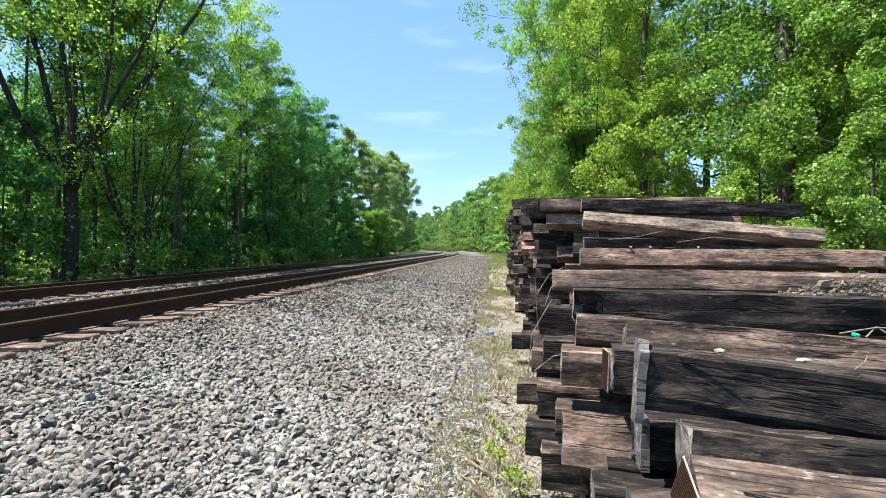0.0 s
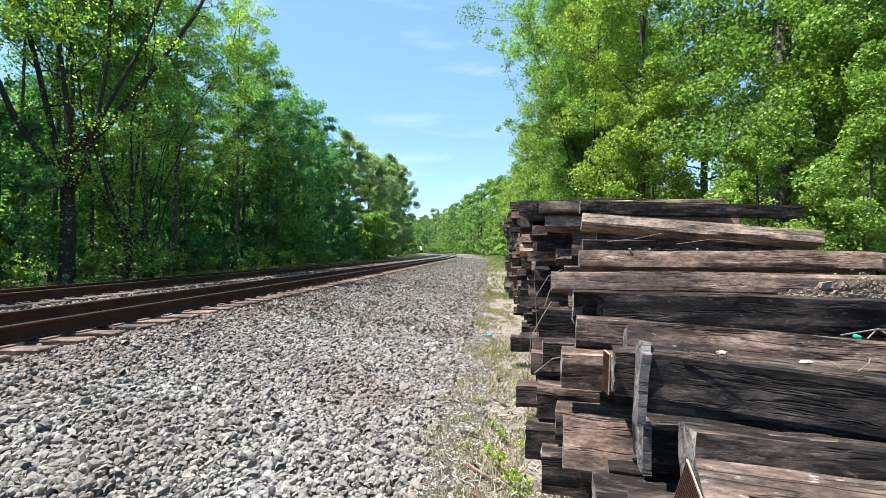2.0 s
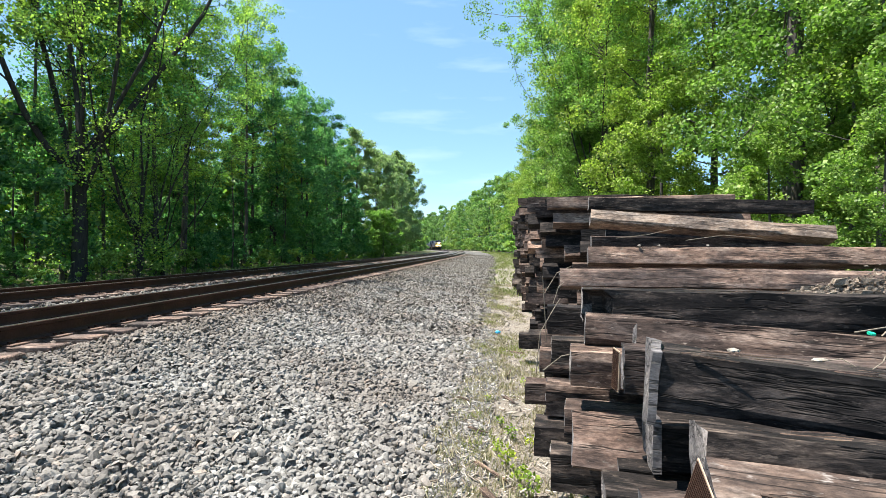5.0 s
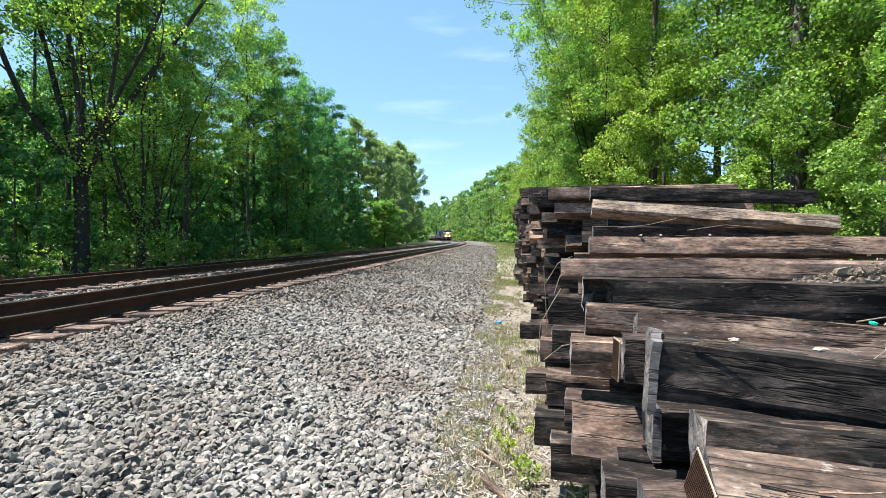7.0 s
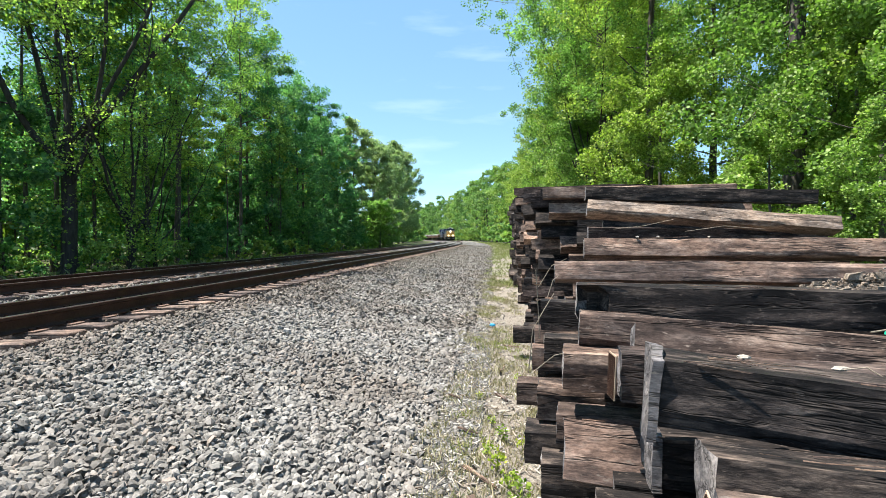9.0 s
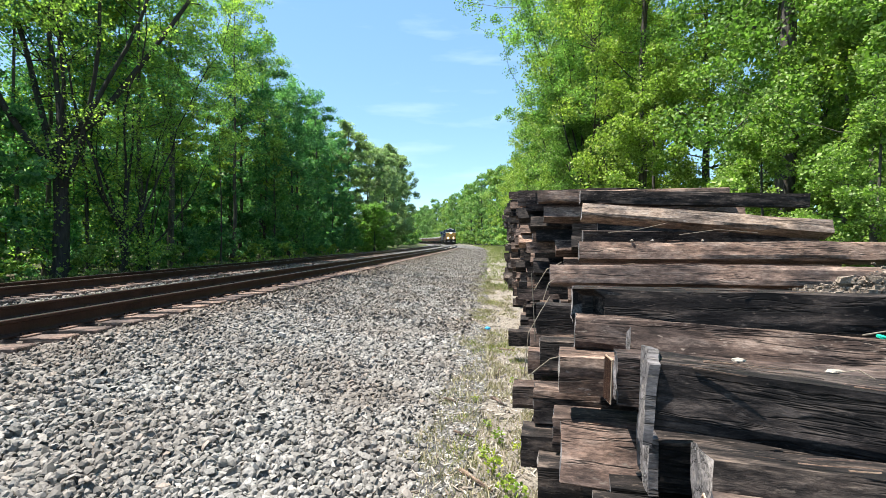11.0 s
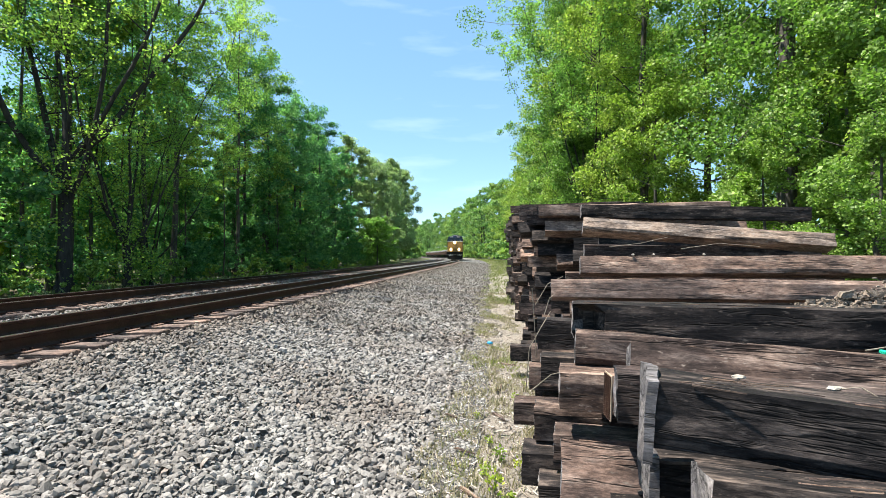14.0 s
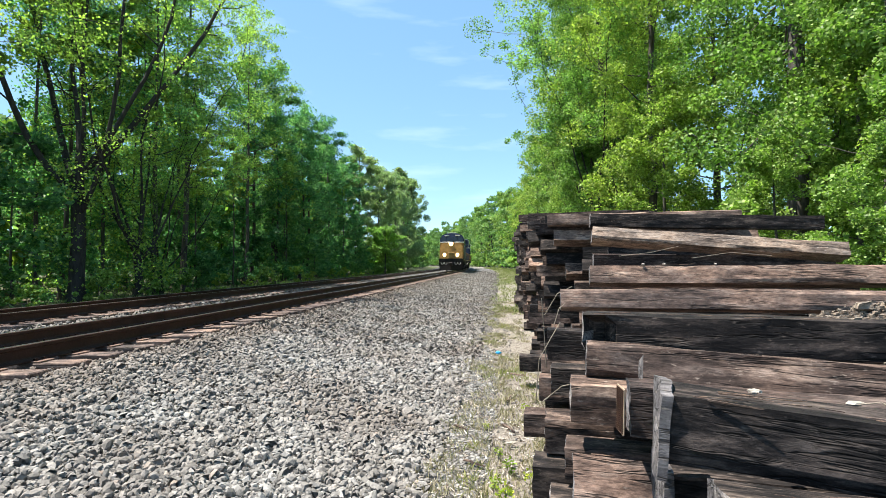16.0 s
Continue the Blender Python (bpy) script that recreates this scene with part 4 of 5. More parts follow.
planted(shrub, [(55, -12.9, 1, 1.0, 1.0), (56.5, -13.4, 1, 0.85, 3.0)] + [(s + R.uniform(-0.6, 0.6), -13.3 + R.uniform(-0.8, 0.6), 0, R.uniform(0.18, 0.5), T()) for s in np.arange(9, 62, 2.2)] + [(s + R.uniform(-1, 1), u + R.uniform(-1.5, 1.5), 0, R.uniform(2.0, 3.4), T()) for s in np.arange(7, 60, 7) for u in (-24,)] + [(s, 21 + R.uniform(-3, 3), 0, R.uniform(2.2, 3.2), T()) for s in np.arange(4, 40, 4.5)] + [(s, 4.6 + R.uniform(-0.8, 0.8), 0, R.uniform(0.7, 1.5), T()) for s in np.arange(23, 46, 5)], "shrubs and bushes")
planted(sapling, [(s + R.uniform(-1, 1), u + R.uniform(-1, 1), i % 2, R.uniform(0.7, 1.15), T()) for i, (s, u) in enumerate([(a, b) for a in np.arange(9, 62, 5.4) for b in (-16.8, -21.5, -30)])] + [(s, -14.6 - R.uniform(0, 7), 2, R.uniform(0.8, 1.1) * (1.0 if s < 22 else 0.68), T()) for s in np.arange(11, 50, 1.3)], "understorey of the woods")
planted(far, [(s + R.uniform(-1.5, 1.5), -38 + R.uniform(-3, 3), i % 2, R.uniform(0.5, 0.65), T()) for i, s in enumerate(range(6, 130, 8))] + [(s + R.uniform(-1, 1), -29 + R.uniform(-2, 2), i % 2, R.uniform(0.3, 0.45), T()) for i, s in enumerate(np.arange(6, 66, 3.4))], "far trees round the bend")
planted(right, [(s + R.uniform(-1, 1), 24 + R.uniform(-3, 3), i % 3, R.uniform(0.5, 0.75), T()) for i, s in enumerate(np.arange(4, 50, 5.0))], "trees along the verge")
for ob in scene.objects:
    if "set" in ob:
        del ob["set"]

# ---- the train ----
M_YELLOW = plain("dirty_yellow_paint", (0.40, 0.225, 0.06), 0.45, 0.0, 1.6, 0.45, 0.1)
M_BLUE = plain("dark_blue_paint", (0.022, 0.034, 0.075), 0.45, 0.0, 1.4, 0.4, 0.1)
M_BLACK = plain("grimy_black_steel", (0.022, 0.020, 0.019), 0.75, 0.2, 2.0, 0.5, 0.3)
M_GREY = plain("weathered_grey_load", (0.52, 0.50, 0.46), 0.8, 0.0, 1.5, 0.4, 0.3)
M_RUST = plain("rusty_car_side", (0.13, 0.075, 0.05), 0.85, 0.0, 1.2, 0.5, 0.3)
M_WHITE = plain("white_striping", (0.75, 0.75, 0.72), 0.5, 0.0, 3.0, 0.2, 0.05)


def glowing(name, colour, power):
    mat = bpy.data.materials.new(name)
    mat.use_nodes = True
    p = mat.node_tree.nodes["Principled BSDF"]
    p.inputs["Base Color"].default_value = (*colour, 1)
    p.inputs["Emission Color"].default_value = (*colour, 1)
    p.inputs["Emission Strength"].default_value = power
    return mat


def glass():
    mat, nt, p = material("cab_glass", 0.08, 0.0, 0.6)
    p.inputs["Base Color"].default_value = (0.015, 0.02, 0.025, 1)
    return mat


M_LAMP, M_GLASS = glowing("headlamp_beam", (1.0, 0.80, 0.45), 34.0), glass()


def prism(bm, pts, y0, y1):
    """A body of the outline pts (x, z) from y0 to y1."""
    a = [bm.verts.new((x, y0, z)) for x, z in pts]
    b = [bm.verts.new((x, y1, z)) for x, z in pts]
    bm.faces.new(a)
    bm.faces.new(b[::-1])
    for i in range(len(pts)):
        j = (i + 1) % len(pts)
        bm.faces.new((a[j], a[i], b[i], b[j]))
    bmesh.ops.recalc_face_normals(bm, faces=bm.faces)


def lens(name, parent, x, y, z, r, mat, label):
    bm = bmesh.new()
    rod(bm, (x, y, z), (x, y - 0.06, z), r * 1.25, 16)
    housing = part(name, bm, M_BLACK, parent, "round lamp housing")
    bm = bmesh.new()
    rod(bm, (x, y - 0.06, z), (x, y - 0.085, z), r, 16)
    part("lamp_glass", bm, mat, housing, label)


def wheels(parent, y, gauge=0.72, r=0.5):
    bm = bmesh.new()
    for x in (-gauge, gauge):
        rod(bm, (x - 0.065, y, r), (x + 0.065, y, r), r, 20)
        rod(bm, (x - 0.1, y, r), (x + 0.1, y, r), 0.16, 10)
    rod(bm, (-gauge, y, r), (gauge, y, r), 0.08, 8)
    part("wheelset", bm, M_BLACK, parent, "steel wheelset")


def bogie(parent, y, axles, name="truck"):
    bm = bmesh.new()
    half = 1.9 if axles == 3 else 1.1
    for x in (-1.0, 1.0):
        box(bm, x - 0.1, x + 0.1, y - half, y + half, 0.45, 0.85, 0.05)
        for k in range(axles):
            yy = y + (k - (axles - 1) / 2) * (1.8 if axles == 3 else 1.7)
            box(bm, x - 0.16, x + 0.16, yy - 0.2, yy + 0.2, 0.32, 0.68, 0.04)
    box(bm, -0.9, 0.9, y - 0.3, y + 0.3, 0.5, 0.85, 0.03)
    t = part(name, bm, M_BLACK, parent, "black bogie frame")
    for k in range(axles):
        wheels(t, y + (k - (axles - 1) / 2) * (1.8 if axles == 3 else 1.7))


def locomotive(first):
    top = empty("locomotive")
    bm = bmesh.new()
    box(bm, -1.52, 1.52, 0.75, 21.6, 1.22, 1.5, 0.03)
    part("underframe", bm, M_BLACK, top, "black underframe and walkways")
    # nose: sloping shoulders, raked front
    bm = bmesh.new()
    prism(bm, [(-1.42, 1.5), (1.42, 1.5), (1.42, 2.9), (1.15, 3.42), (-1.15, 3.42), (-1.42, 2.9)], 1.15, 2.9)
    for v in bm.verts:
        if v.co.y < 2 and v.co.z > 2:
            v.co.y += 0.16 * (v.co.z - 1.5)
    bmesh.ops.bevel(bm, geom=bm.edges[:], offset=0.06, segments=2, affect="EDGES")
    nose = part("nose", bm, M_YELLOW if first else M_BLUE, top, "dirty yellow short nose" if first else "dark blue short nose")
    boxed("nose_door", (-0.32, 0.32, 1.13, 1.2, 1.55, 2.25), M_YELLOW if first else M_BLUE, nose, 0.02)
    for x0, x1 in ((-1.46, -0.3), (0.3, 1.46)):
        boxed("nose_stripe", (x0, x1, 2.47, 2.53, 3.50, 3.64), M_WHITE, nose, 0.01, "pale stripe under the windshield")
    # cab
    bm = bmesh.new()
    prism(bm, [(-1.5, 1.5), (1.5, 1.5), (1.53, 3.95), (1.28, 4.48), (0.7, 4.72), (-0.7, 4.72), (-1.28, 4.48), (-1.53, 3.95)], 2.6, 5.3)
    for v in bm.verts:
        if v.co.y < 3 and v.co.z > 3.9:
            v.co.y += 0.22 * (v.co.z - 3.6)
    bmesh.ops.bevel(bm, geom=bm.edges[:], offset=0.05, segments=2, affect="EDGES")
    cab = part("cab", bm, M_BLUE, top, "dark blue cab")
    boxed("cab_front_panel", (-1.46, 1.46, 2.52, 2.6, 1.6, 3.55), M_YELLOW if first else M_BLUE, cab, 0.02, "lower cab front panel")
    for x0, x1 in ((-1.36, -0.72), (-0.66, -0.05), (0.05, 0.66), (0.72, 1.36)):
        bm = bmesh.new()
        box(bm, x0, x1, -0.02, 0.02, -0.29, 0.29, 0.01)
        w = part("windshield", bm, M_GLASS, cab, "dark cab windshield pane")
        w.matrix_basis = pose(0, 2.63, 3.96, -12, 0, 0)
    for x in (-1.53, 1.53):
        for y0, y1 in ((3.2, 3.95), (4.1, 4.9)):
            boxed("side_window", (x - 0.015, x + 0.015, y0, y1, 3.1, 3.75), M_GLASS, cab)
    boxed("roof_vent", (-0.5, 0.5, 3.4, 4.6, 4.70, 4.84), M_GREY, cab, 0.04)
    boxed("number_board", (-0.95, -0.35, 2.72, 2.8, 4.36, 4.52), M_WHITE, cab, 0.01)
    boxed("number_board", (0.35, 0.95, 2.72, 2.8, 4.36, 4.52), M_WHITE, cab, 0.01)
    # hood
    bm = bmesh.new()
    prism(bm, [(-0.98, 1.5), (0.98, 1.5), (0.98, 4.0), (0.75, 4.42), (-0.75, 4.42), (-0.98, 4.0)], 5.3, 21.0)
    bmesh.ops.bevel(bm, geom=bm.edges[:], offset=0.04, segments=1, affect="EDGES")
    hood = part("hood", bm, M_BLUE, top, "dark blue engine hood")
    boxed("radiator", (-1.45, 1.45, 16.2, 20.6, 3.5, 4.62), M_BLUE, hood, 0.08)
    for k in range(11):
        for x in (-0.99, 0.99):
            boxed("hood_door", (x - 0.02, x + 0.02, 5.8 + k * 0.95, 6.6 + k * 0.95, 1.7, 3.6), M_BLUE, hood, 0.01)
    boxed("yellow_band", (-1.535, 1.535, 0.78, 21.55, 1.33, 1.40), M_YELLOW if first else M_BLUE, top, 0.0, "painted sill stripe")
    bm = bmesh.new()
    prism(bm, [(-1.3, 0.75), (-1.05, 0.35), (1.05, 0.35), (1.3, 0.75), (1.3, 1.25), (-1.3, 1.25)], 8.2, 13.6)
    part("fuel_tank", bm, M_BLACK, top, "black fuel tank")
    # front end
    bm = bmesh.new()
    prism(bm, [(-1.45, 0.75), (-1.3, 0.14), (1.3, 0.14), (1.45, 0.75), (1.5, 1.5), (-1.5, 1.5)], 0.62, 0.8)
    pilot = part("pilot", bm, M_BLACK, top, "black front pilot and plow")
    for sgn in (-1, 1):
        bm = bmesh.new()
        prism(bm, [(0, 0.12), (sgn * 1.42, 0.12), (sgn * 1.38, 0.62), (0, 0.8)], 0.3, 0.38)
        for v in bm.verts:
            v.co.y += 0.26 * abs(v.co.x)
        part("plow_blade", bm, M_BLACK, pilot)
    bm = bmesh.new()
    box(bm, -0.16, 0.16, -0.1, 0.75, 0.72, 1.02, 0.05)
    box(bm, -0.24, 0.24, -0.28, 0.05, 0.66, 1.08, 0.08)
    part("coupler", bm, M_BLACK, pilot, "knuckle coupler")
    for x in (-0.85, -0.45, 0.45, 0.85):
        bm = bmesh.new()
        for k in range(6):
            a, b = k / 6 * math.pi, (k + 1) / 6 * math.pi
            s2 = 0.18 if x > 0 else -0.18
            rod(bm, (x + s2 * (1 - math.cos(a)), 0.55, 1.1 - 0.3 * math.sin(a)), (x + s2 * (1 - math.cos(b)), 0.55, 1.1 - 0.3 * math.sin(b)), 0.03, 6)
        part("air_hose", bm, M_GREY, pilot, "looped brake hose")
    for x in (-1.48, 1.48):
        bm = bmesh.new()
        for k in range(4):
            box(bm, x - 0.25, x + 0.02, 0.7, 1.05, 0.35 + k * 0.28, 0.39 + k * 0.28)
        tagged(part("steps", bm, M_BLACK, pilot, "boarding steps"), kind="stuff")
    for x in (-1.45, -0.6, 0.6, 1.45):
        bm = bmesh.new()
        rod(bm, (x, 0.68, 1.5), (x, 0.68, 2.45), 0.022, 8)
        part("handrail_post", bm, M_YELLOW, top)
    for x0, x1 in ((-1.45, -0.6), (0.6, 1.45)):
        bm = bmesh.new()
        rod(bm, (x0, 0.68, 2.45), (x1, 0.68, 2.45), 0.022, 8)
        part("handrail", bm, M_YELLOW, top)
    for x in (-1.5, 1.5):
        bm = bmesh.new()
        rod(bm, (x, 5.4, 2.4), (x, 21.4, 2.4), 0.022, 6)
        for k in range(9):
            rod(bm, (x, 5.4 + 2 * k, 1.5), (x, 5.4 + 2 * k, 2.4), 0.02, 6)
        part("side_handrail", bm, M_YELLOW, top)
    for x, z, r in ((0.0, 3.34, 0.15), (-0.78, 1.98, 0.12), (0.78, 1.98, 0.12)):
        lens("headlight" if z > 3 else "ditch_light", top, x, 1.36 if z > 3 else 0.75, z, r * (1.35 if first else 1.0), M_LAMP if first else M_GLASS, "bright warm glowing lamp" if first else "unlit lamp")
    for y in (4.3, 17.3):
        bogie(top, y, 3)
    return tagged(top, "dirty yellow and dark blue diesel locomotive with lit headlights" if first else "dark blue trailing diesel locomotive", "locomotive", "locomotives of the train")


def low_car(k):
    """A low gondola with ribbed sides and a broken grey load."""
    top = empty("gondola_car")
    bm = bmesh.new()
    box(bm, -1.45, 1.45, 0.5, 15.5, 0.95, 1.25, 0.02)
    part("underframe", bm, M_BLACK, top, "black underframe")
    for x in (-1.48, 1.48):
        side = boxed("side_wall", (x - 0.04, x + 0.04, 0.6, 15.4, 1.25, 2.1), M_RUST, top, 0.01, "rusty ribbed car side")
        for i in range(11):
            boxed("rib", (x - 0.09, x + 0.09, 0.7 + i * 1.45, 0.84 + i * 1.45, 1.15, 2.16), M_RUST, side)
    for y in (0.56, 15.44):
        boxed("end_wall", (-1.44, 1.44, y - 0.05, y + 0.05, 1.25, 2.5), M_RUST, top, 0.01)
    r = random.Random(k)
    for i in range(6):
        y = 1.6 + i * 2.3
        boxed("load", (-1.2, 1.2, y, y + r.uniform(1.0, 1.9), 1.26, 2.0 + r.uniform(0.2, 0.95)), M_GREY if i % 2 else M_RUST, top, 0.08, "grey and rusty bundled load")
    for y in (2.4, 13.6):
        bogie(top, y, 2)
    for y in (0.1, 15.9):
        boxed("coupler", (-0.15, 0.15, y - 0.4, y + 0.4, 0.78, 1.0), M_BLACK, top, 0.04)
    return tagged(top, "rusty low gondola car with a grey load", "freight car", "freight cars of the train")


lead, second = locomotive(True), locomotive(False)
car0 = low_car(3)
cars = [car0] + [copy_thing(car0, pose(0, 0, 0)) for _ in range(7)]
TRAIN = [(lead, 0.0, 22.0), (second, 22.4, 22.0)] + [(c, 45.0 + 16.2 * i, 16.0) for i, c in enumerate(cars)]


def motions():
    """The train runs towards the camera round the bend on the near track."""
    for thing, back_off, length in TRAIN:
        rows = []
        for k in range(33):
            t = k * 0.5
            early = max(0.0, 1 - t / 7.5)                 # it slows a little on its way into the bend
            s = HEAD_AT_END + SPEED * (16 - t) - 18.0 * early * early + back_off
            x0, y0, _ = along(s, CX)
            x1, y1, _ = along(s + length, CX)
            turn = math.atan2(x0 - x1, y1 - y0)
            rows.append((t, pose(x0, y0, 0.80, 0, 0, math.degrees(turn))))
        walk(thing, rows)


HEAD_AT_END, SPEED = 59.0, 17.0

# ---- small things ----
def blades(name, spots, mat, label, category, h=0.12, w=0.006, per=26, spread=0.12):
    """Tufts of narrow bent blades."""
    v, n = [], 0
    for x, y, z, sc in spots:
        m = per
        a, d = rng.uniform(0, 6.28, m), spread * sc * np.sqrt(rng.uniform(0, 1, m))
        bx, by = x + d * np.cos(a), y + d * np.sin(a)
        hh, ww = h * sc * rng.uniform(0.45, 1.2, m), w * rng.uniform(0.7, 1.4, m)
        ang = rng.uniform(0, 6.28, m)
        lx, ly = np.cos(ang), np.sin(ang)
        bend = rng.uniform(0.1, 0.9, m) * hh
        p0 = np.stack([bx - ly * ww, by + lx * ww, np.full(m, z)], 1)
        p1 = np.stack([bx + ly * ww, by - lx * ww, np.full(m, z)], 1)
        p2 = np.stack([bx + lx * bend * 0.4 + ly * ww * 0.6, by + ly * bend * 0.4 - lx * ww * 0.6, z + hh * 0.65], 1)
        p3 = np.stack([bx + lx * bend, by + ly * bend, z + hh], 1)
        v.append(np.stack([p0, p1, p2, p3], 1).reshape(-1, 3))
        n += m
    return tagged(new(name, mesh_np(name, np.concatenate(v), np.arange(n * 4).reshape(-1, 4), mat)), label, category, kind="stuff")


def verge_spots(n, s0, s1, u0, u1, k0, k1, clumpy=0.0):
    out = []
    while len(out) < n:
        s, u = rng.uniform(s0, s1), rng.uniform(u0, u1)
        if noise.noise((u * 1.4, s * 0.9, 2.0)) > clumpy:
            x, y, _ = along(s, u)
            out.append((x, y, float(bed(u, s)) - 0.01, rng.uniform(k0, k1)))
    return out


blades("verge_grass", verge_spots(110, 3.0, 17, -0.25, 0.5, 0.35, 0.9, 0.15), M_GRASS, "thin yellow-green grass on the verge", "grass", 0.085, 0.004)
blades("dry_verge_grass", verge_spots(700, 2.6, 20, -0.55, 0.6, 0.4, 1.1, -0.15), M_STRAW, "dry straw-coloured grass on the verge", "dry grass", 0.07, 0.004)
blades("far_verge_grass", verge_spots(1700, 15, 140, -0.1, 4.5, 0.6, 1.8, -0.15), M_GRASS, "rough grass along the path", "grass", 0.12, 0.006, 22, 0.3)
blades("track_side_weeds", verge_spots(320, 8, 70, -14.4, -12.9, 0.8, 2.4, 0.1), M_GRASS, "weeds along the far track", "weeds", 0.13, 0.014, 14, 0.25)


def chips():
    """Splinters, bark chips and straw strewn on the verge."""
    n = 3600
    s, u = 2.5 + 15 * rng.uniform(0, 1, n) ** 1.5, rng.uniform(-0.7, 0.6, n)
    a, L, W = rng.uniform(0, 3.14, n), rng.uniform(0.008, 0.045, n), rng.uniform(0.0015, 0.006, n)
    z = bed(u, s) + 0.004 + rng.uniform(0, 0.012, n)
    tip = rng.uniform(-0.012, 0.02, n)
    c, d = np.cos(a), np.sin(a)
    v = np.stack([np.stack([u - c * L - d * W, s - d * L + c * W, z], 1), np.stack([u - c * L + d * W, s - d * L - c * W, z], 1),
                  np.stack([u + c * L + d * W, s + d * L - c * W, z + tip], 1), np.stack([u + c * L - d * W, s + d * L + c * W, z + tip], 1)], 1)
    lo = v - np.array([0, 0, 0.004])
    both = np.concatenate([v, lo], 1).reshape(-1, 3)
    q = np.array([[0, 1, 2, 3], [7, 6, 5, 4], [0, 4, 5, 1], [2, 6, 7, 3], [1, 5, 6, 2], [3, 7, 4, 0]])
    f = (np.arange(n)[:, None, None] * 8 + q[None]).reshape(-1, 4)
    tagged(new("wood_chips", mesh_np("wood_chips", both, f, M_CHIP)), "pale wood splinters and bark chips on the verge", "wood chips", kind="stuff")


def chip_material():
    mat, nt, p = material("wood_chip", 0.85)
    geo = nt.nodes.new("ShaderNodeNewGeometry")
    nt.links.new(ramp(nt, geo.outputs["Random Per Island"], [(0.0, (0.10, 0.075, 0.055)), (0.5, (0.30, 0.25, 0.20)), (0.85, (0.46, 0.41, 0.34)), (1.0, (0.62, 0.57, 0.50))]), p.inputs["Base Color"])
    return mat


M_CHIP = chip_material()
chips()


def weed(x, y, z, sc):
    top = empty("weed", pose(x, y, z))
    r = np.random.default_rng(int(abs(x * 100) + y * 37))
    for k in range(5):
        a = k * 1.3
        bm = bmesh.new()
        rod(bm, (0, 0, 0), (0.05 * sc * math.cos(a), 0.05 * sc * math.sin(a), 0.13 * sc), 0.003, 5, 0.0015)
        part("stem", bm, M_GRASS, top)
    c = np.array([[0.05 * sc * math.cos(k * 1.3), 0.05 * sc * math.sin(k * 1.3), 0.06 * sc + 0.08 * sc * f] for k in range(5) for f in (0.3, 1.0)])
    lv, lf = leaves(r, c, np.full(len(c), 0.05 * sc), 45, 0.035 * sc)
    part_of("leaves", mesh_np("leaves", lv, lf, M_WEED), top)
    return tagged(top, "small yellow-green leafy weed on the verge", "weed", "weeds on the verge")


M_WEED = leaf_material("weed_leaves", (0.24, 0.32, 0.04), (0.42, 0.46, 0.08), 0.35, 0.4)
for x, y, sc in ((0.10, 4.05, 0.7), (0.06, 3.55, 0.9), (0.0, 3.75, 0.6), (0.14, 3.30, 0.8), (0.26, 3.9, 0.6), (0.02, 4.35, 0.5), (0.2, 3.1, 0.9), (0.30, 5.6, 0.6), (-0.1, 5.0, 0.4)):
    weed(x, y, float(bed(x, y)), sc)


def lump(name, x, y, z, dims, mat, label, category, seed=0, turn=0):
    bm = bmesh.new()
    bmesh.ops.create_icosphere(bm, subdivisions=2, radius=1.0)
    for v in bm.verts:
        v.co *= 1 + 0.4 * noise.noise(v.co * 1.6 + Vector((seed, 0, 0)))
        v.co = Vector((v.co.x * dims[0], v.co.y * dims[1], v.co.z * dims[2]))
    me = bpy.data.meshes.new(name)
    bm.to_mesh(me)
    bm.free()
    me.materials.append(mat)
    ob = new(name, me)
    ob.matrix_basis = pose(x, y, z, 0, 0, turn)
    return tagged(ob, label, category)


def bottle_cap(x, y, z, r, colour, label):
    bm = bmesh.new()
    rod(bm, (0, 0, 0), (0, 0, r * 0.7), r, 18, r * 0.93)
    for k in range(18):
        a = k / 18 * 6.283
        box(bm, r * 0.97 * math.cos(a) - 0.0012, r * 0.97 * math.cos(a) + 0.0012, r * 0.97 * math.sin(a) - 0.0012, r * 0.97 * math.sin(a) + 0.0012, 0.001, r * 0.62)
    me = bpy.data.meshes.new("bottle_cap")
    bm.to_mesh(me)
    bm.free()
    me.materials.append(plain("plastic_" + label.split()[0], colour, 0.35, 0.0, 30.0, 0.1, 0.02))
    ob = new("bottle_cap", me)
    ob.matrix_basis = pose(x, y, z, 12, 8, 0)
    return tagged(ob, label, "bottle cap")


M_BONE = plain("pale_scrap", (0.40, 0.35, 0.29), 0.7, 0.0, 12.0, 0.3, 0.3)
M_STICK = plain("dry_stick", (0.30, 0.25, 0.19), 0.8, 0.0, 14.0, 0.4, 0.3)
M_CRUMB = plain("rotten_wood_crumbs", (0.40, 0.32, 0.25), 0.95, 0.0, 30.0, 0.6, 0.9)
bottle_cap(1.85, 2.70, 1.196, 0.017, (0.02, 0.52, 0.33), "green plastic bottle cap on an old tie")
lump("plastic_scrap", 0.0, 8.84, 0.13, (0.05, 0.03, 0.03), plain("blue_plastic", (0.05, 0.38, 0.70), 0.4, 0, 20, 0.2, 0.1), "crumpled bright blue plastic scrap on the verge", "litter", 4)
lump("wood_scrap", 0.13, 4.63, 0.10, (0.055, 0.02, 0.012), M_BONE, "pale flat wood scrap on the verge", "wood scrap", 8, 20)
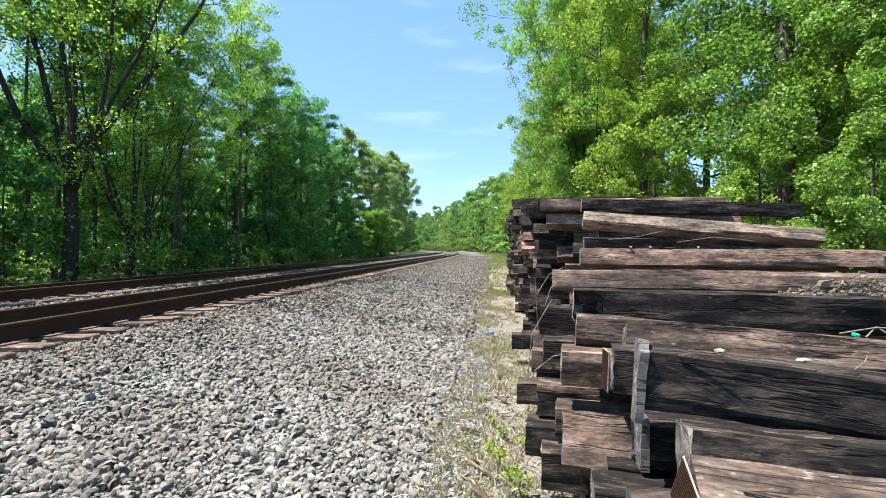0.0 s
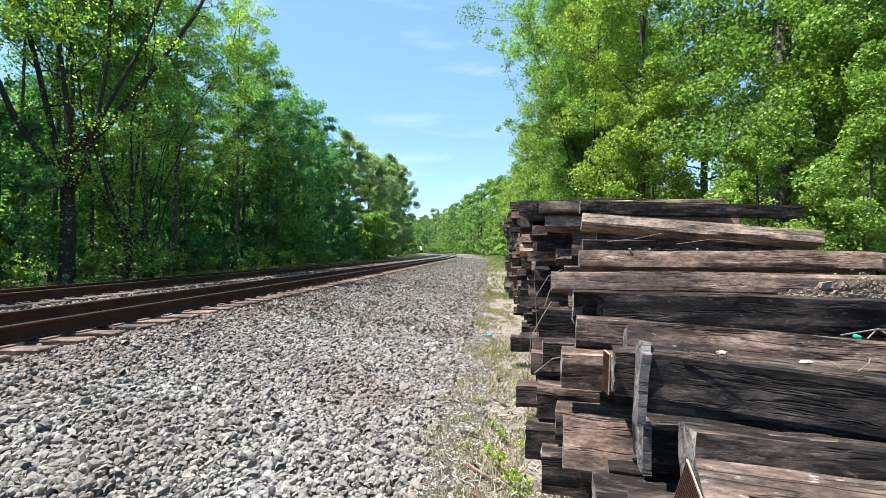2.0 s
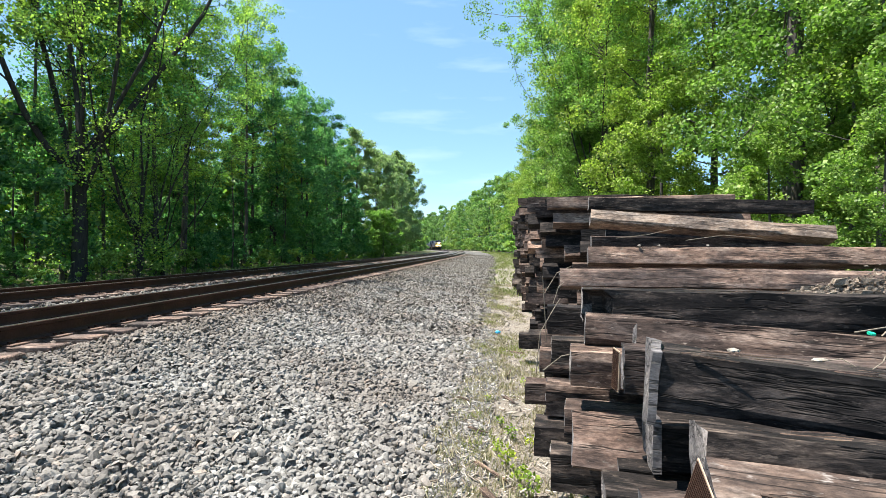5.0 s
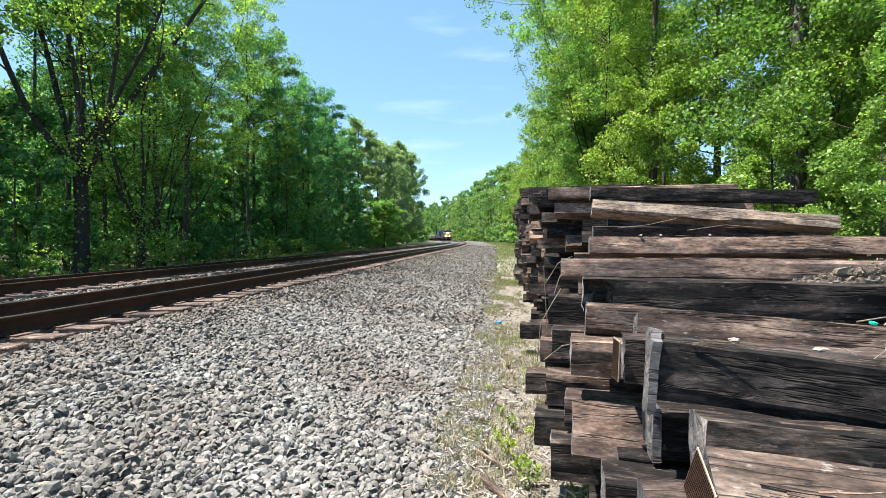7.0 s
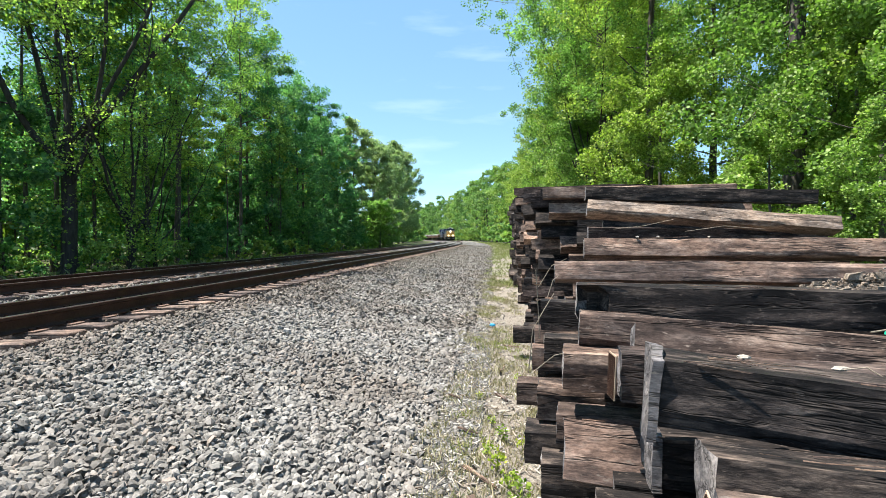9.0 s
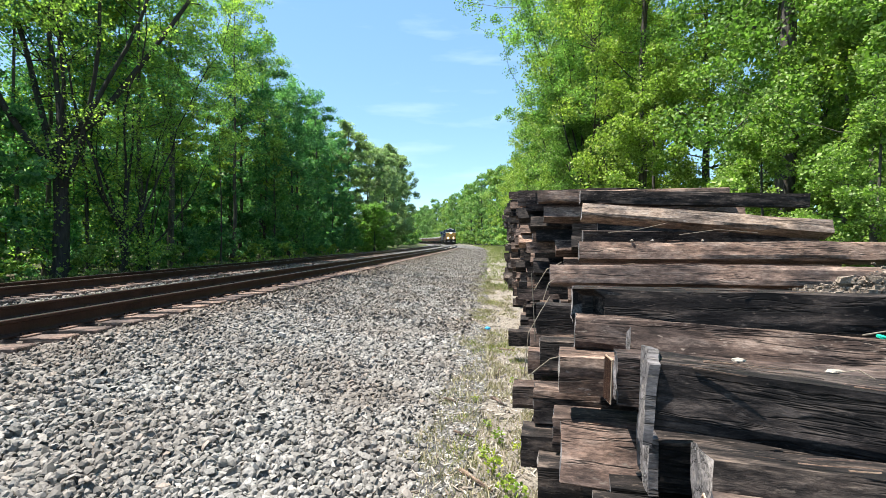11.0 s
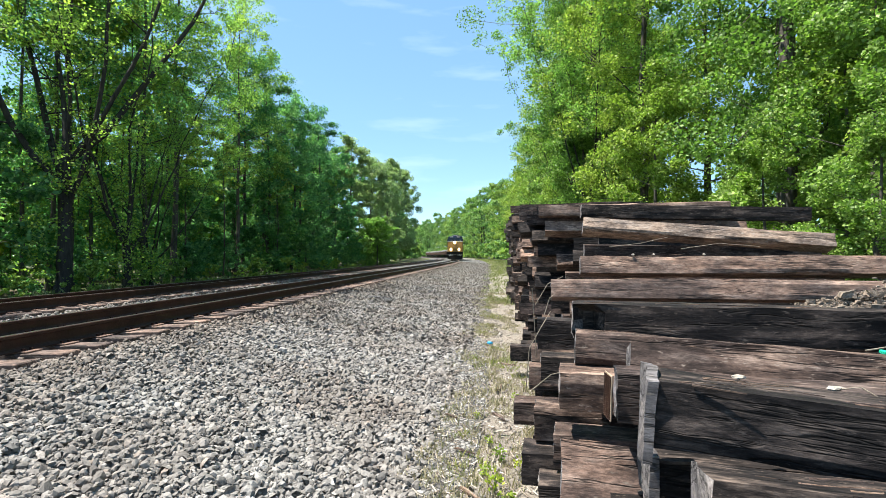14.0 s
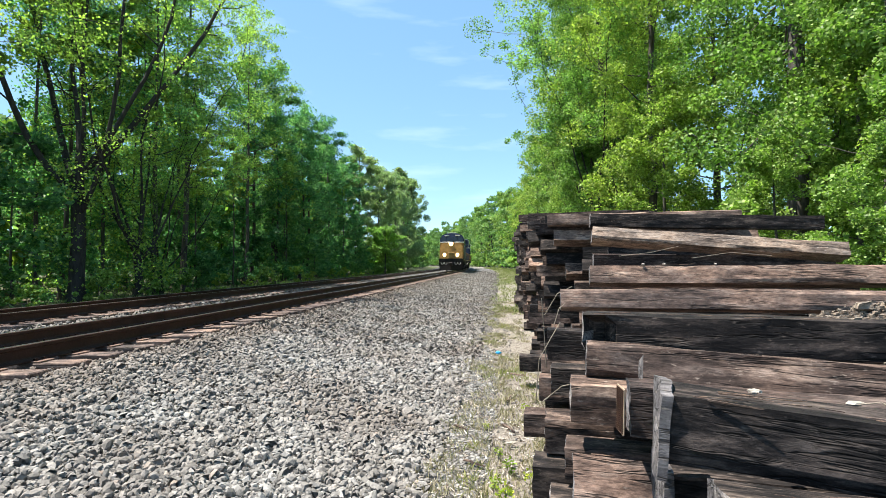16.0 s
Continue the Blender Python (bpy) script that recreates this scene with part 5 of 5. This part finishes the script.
for x, y, z, sc, k in ((0.87, 1.97, 1.246, 0.9, 1), (1.139, 1.92, 1.228, 1.1, 2)):
    lump("wood_scrap", x, y, z, (0.026 * sc, 0.015, 0.008), M_BONE, "pale bark scrap lying on a dark tie", "wood scrap", k, 15)
for i, (x, y) in enumerate(((1.45, 5.30), (1.66, 5.34), (2.10, 5.24))):
    lump("pebble", x, y, 1.656, (0.017, 0.013, 0.010), M_BONE, "pale pebble lying on a brown tie", "pebble", i, 40 * i)


def crumbs():
    """A drift of crumbled rotten wood along the back of a dark tie."""
    n = 4200
    x = 1.75 + 1.5 * rng.uniform(0, 1, n)
    y = 3.26 - 0.13 * (x - 0.6) + rng.normal(0, 0.05, n)
    z = 1.372 + np.abs(rng.normal(0, 0.5, n)) * 0.11 * np.clip((x - 1.7) * 2.2, 0.1, 1) * np.exp(-((y - 3.26 + 0.13 * (x - 0.6)) / 0.07) ** 2)
    c, q = np.stack([x, y, z], 1), np.array([[0, 1, 3, 2], [4, 6, 7, 5], [0, 4, 5, 1], [2, 3, 7, 6], [0, 2, 6, 4], [1, 5, 7, 3]])
    cube = np.array([[a, b, d] for a in (-1, 1) for b in (-1, 1) for d in (-1, 1)], float)
    v = cube[None] * rng.uniform(0.4, 1.0, (n, 8, 3)) * (0.0085 * rng.lognormal(0, 0.55, n))[:, None, None] * np.array([1.0, 0.7, 0.5])
    v = (v + c[:, None]).reshape(-1, 3)
    tagged(new("wood_crumbs", mesh_np("wood_crumbs", v, (np.arange(n)[:, None, None] * 8 + q[None]).reshape(-1, 4), M_CRUMB)), "drift of crumbled rotten wood on a dark tie", "wood crumbs", kind="stuff")


crumbs()


def twig(name, pts, r, mat, label):
    bm = bmesh.new()
    for a, b in zip(pts, pts[1:]):
        rod(bm, a, b, r, 6, r * 0.8)
    me = bpy.data.meshes.new(name)
    bm.to_mesh(me)
    bm.free()
    me.materials.append(mat)
    return tagged(new(name, me), label, "twig", "dry twigs and stalks on the stack")


TWIG = "dry pale plant stalk hanging on the stacked ties"
for pts, r in (
    ([(0.30, 4.0, 0.62), (0.33, 4.0, 0.95), (0.42, 4.05, 1.10), (0.50, 4.1, 1.22)], 0.004),
    ([(0.40, 4.2, 0.85), (0.38, 4.15, 1.15), (0.36, 4.1, 1.40)], 0.0038),
    ([(0.46, 5.0, 1.18), (0.58, 5.0, 1.38), (0.72, 5.0, 1.45)], 0.004),
    ([(0.46, 4.55, 1.02), (0.55, 4.6, 1.28), (0.62, 4.80, 1.30)], 0.0038),
    ([(0.30, 3.4, 0.80), (0.42, 3.4, 0.90), (0.56, 3.42, 0.93)], 0.004),
    ([(1.45, 6.30, 1.75), (1.80, 6.25, 1.79), (2.10, 6.2, 1.86)], 0.0038),
    ([(2.20, 6.10, 1.72), (2.60, 6.05, 1.78), (3.0, 6.0, 1.74)], 0.0038),
    ([(1.80, 2.74, 1.20), (1.95, 2.72, 1.235), (2.20, 2.72, 1.24)], 0.004),
    ([(1.90, 2.70, 1.19), (1.97, 2.73, 1.24), (2.02, 2.68, 1.19)], 0.004),
    ([(1.13, 1.91, 1.225), (1.20, 1.90, 1.238), (1.23, 1.87, 1.215)], 0.0022),
    ([(1.26, 1.85, 1.21), (1.32, 1.88, 1.235), (1.34, 1.90, 1.25)], 0.0022)):
    twig("dry_stalk", pts, r, M_STICK, TWIG)


def splinter(x, y, z, L, w, t, turn, tilt):
    bm = bmesh.new()
    box(bm, 0, L, -w / 2, w / 2, -t / 2, t / 2)
    bmesh.ops.subdivide_edges(bm, edges=[e for e in bm.edges if e.calc_length() > L * 0.9], cuts=4)
    for v in bm.verts:
        f = v.co.x / L
        v.co.y *= 1 - 0.7 * f
        v.co += noise.noise_vector(v.co * 20) * w * 0.2
    me = bpy.data.meshes.new("splinter")
    bm.to_mesh(me)
    bm.free()
    me.materials.append(M_PALE)
    ob = new("splinter", me)
    ob.matrix_basis = pose(x, y, z, 0, tilt, turn)
    tagged(ob, "long pale splinter of split tie wood on the verge", "wood splinter", "splinters of tie wood")


for a in ((-0.10, 3.15, 0.10, 0.42, 0.05, 0.02, -60, 1), (-0.16, 3.55, 0.10, 0.35, 0.03, 0.015, -52, 0), (0.05, 5.2, 0.09, 0.28, 0.04, 0.02, -65, 0), (-0.25, 4.2, 0.11, 0.2, 0.025, 0.012, -35, 0), (0.12, 6.0, 0.09, 0.25, 0.04, 0.02, 80, 0), (-0.4, 5.0, 0.12, 0.16, 0.03, 0.012, -40, 0), (0.0, 2.9, 0.09, 0.3, 0.03, 0.02, -70, 0), (0.18, 7.4, 0.09, 0.22, 0.04, 0.02, -20, 0)):
    splinter(*a)


def marker_post():
    top = empty("marker_post", pose(-18.2, 32.2, 0.3))
    bm = bmesh.new()
    rod(bm, (0, 0, 0), (0, 0, 1.0), 0.05, 10)
    part("post", bm, plain("faded_orange_plastic", (0.42, 0.10, 0.045), 0.6, 0, 5, 0.3, 0.05), top, "faded orange plastic post")
    bm = bmesh.new()
    rod(bm, (0, 0, 1.0), (0, 0, 1.08), 0.06, 10, 0.03)
    part("cap", bm, M_WHITE, top)
    tagged(top, "faded orange utility marker post by the woods", "marker post")


marker_post()


motions()
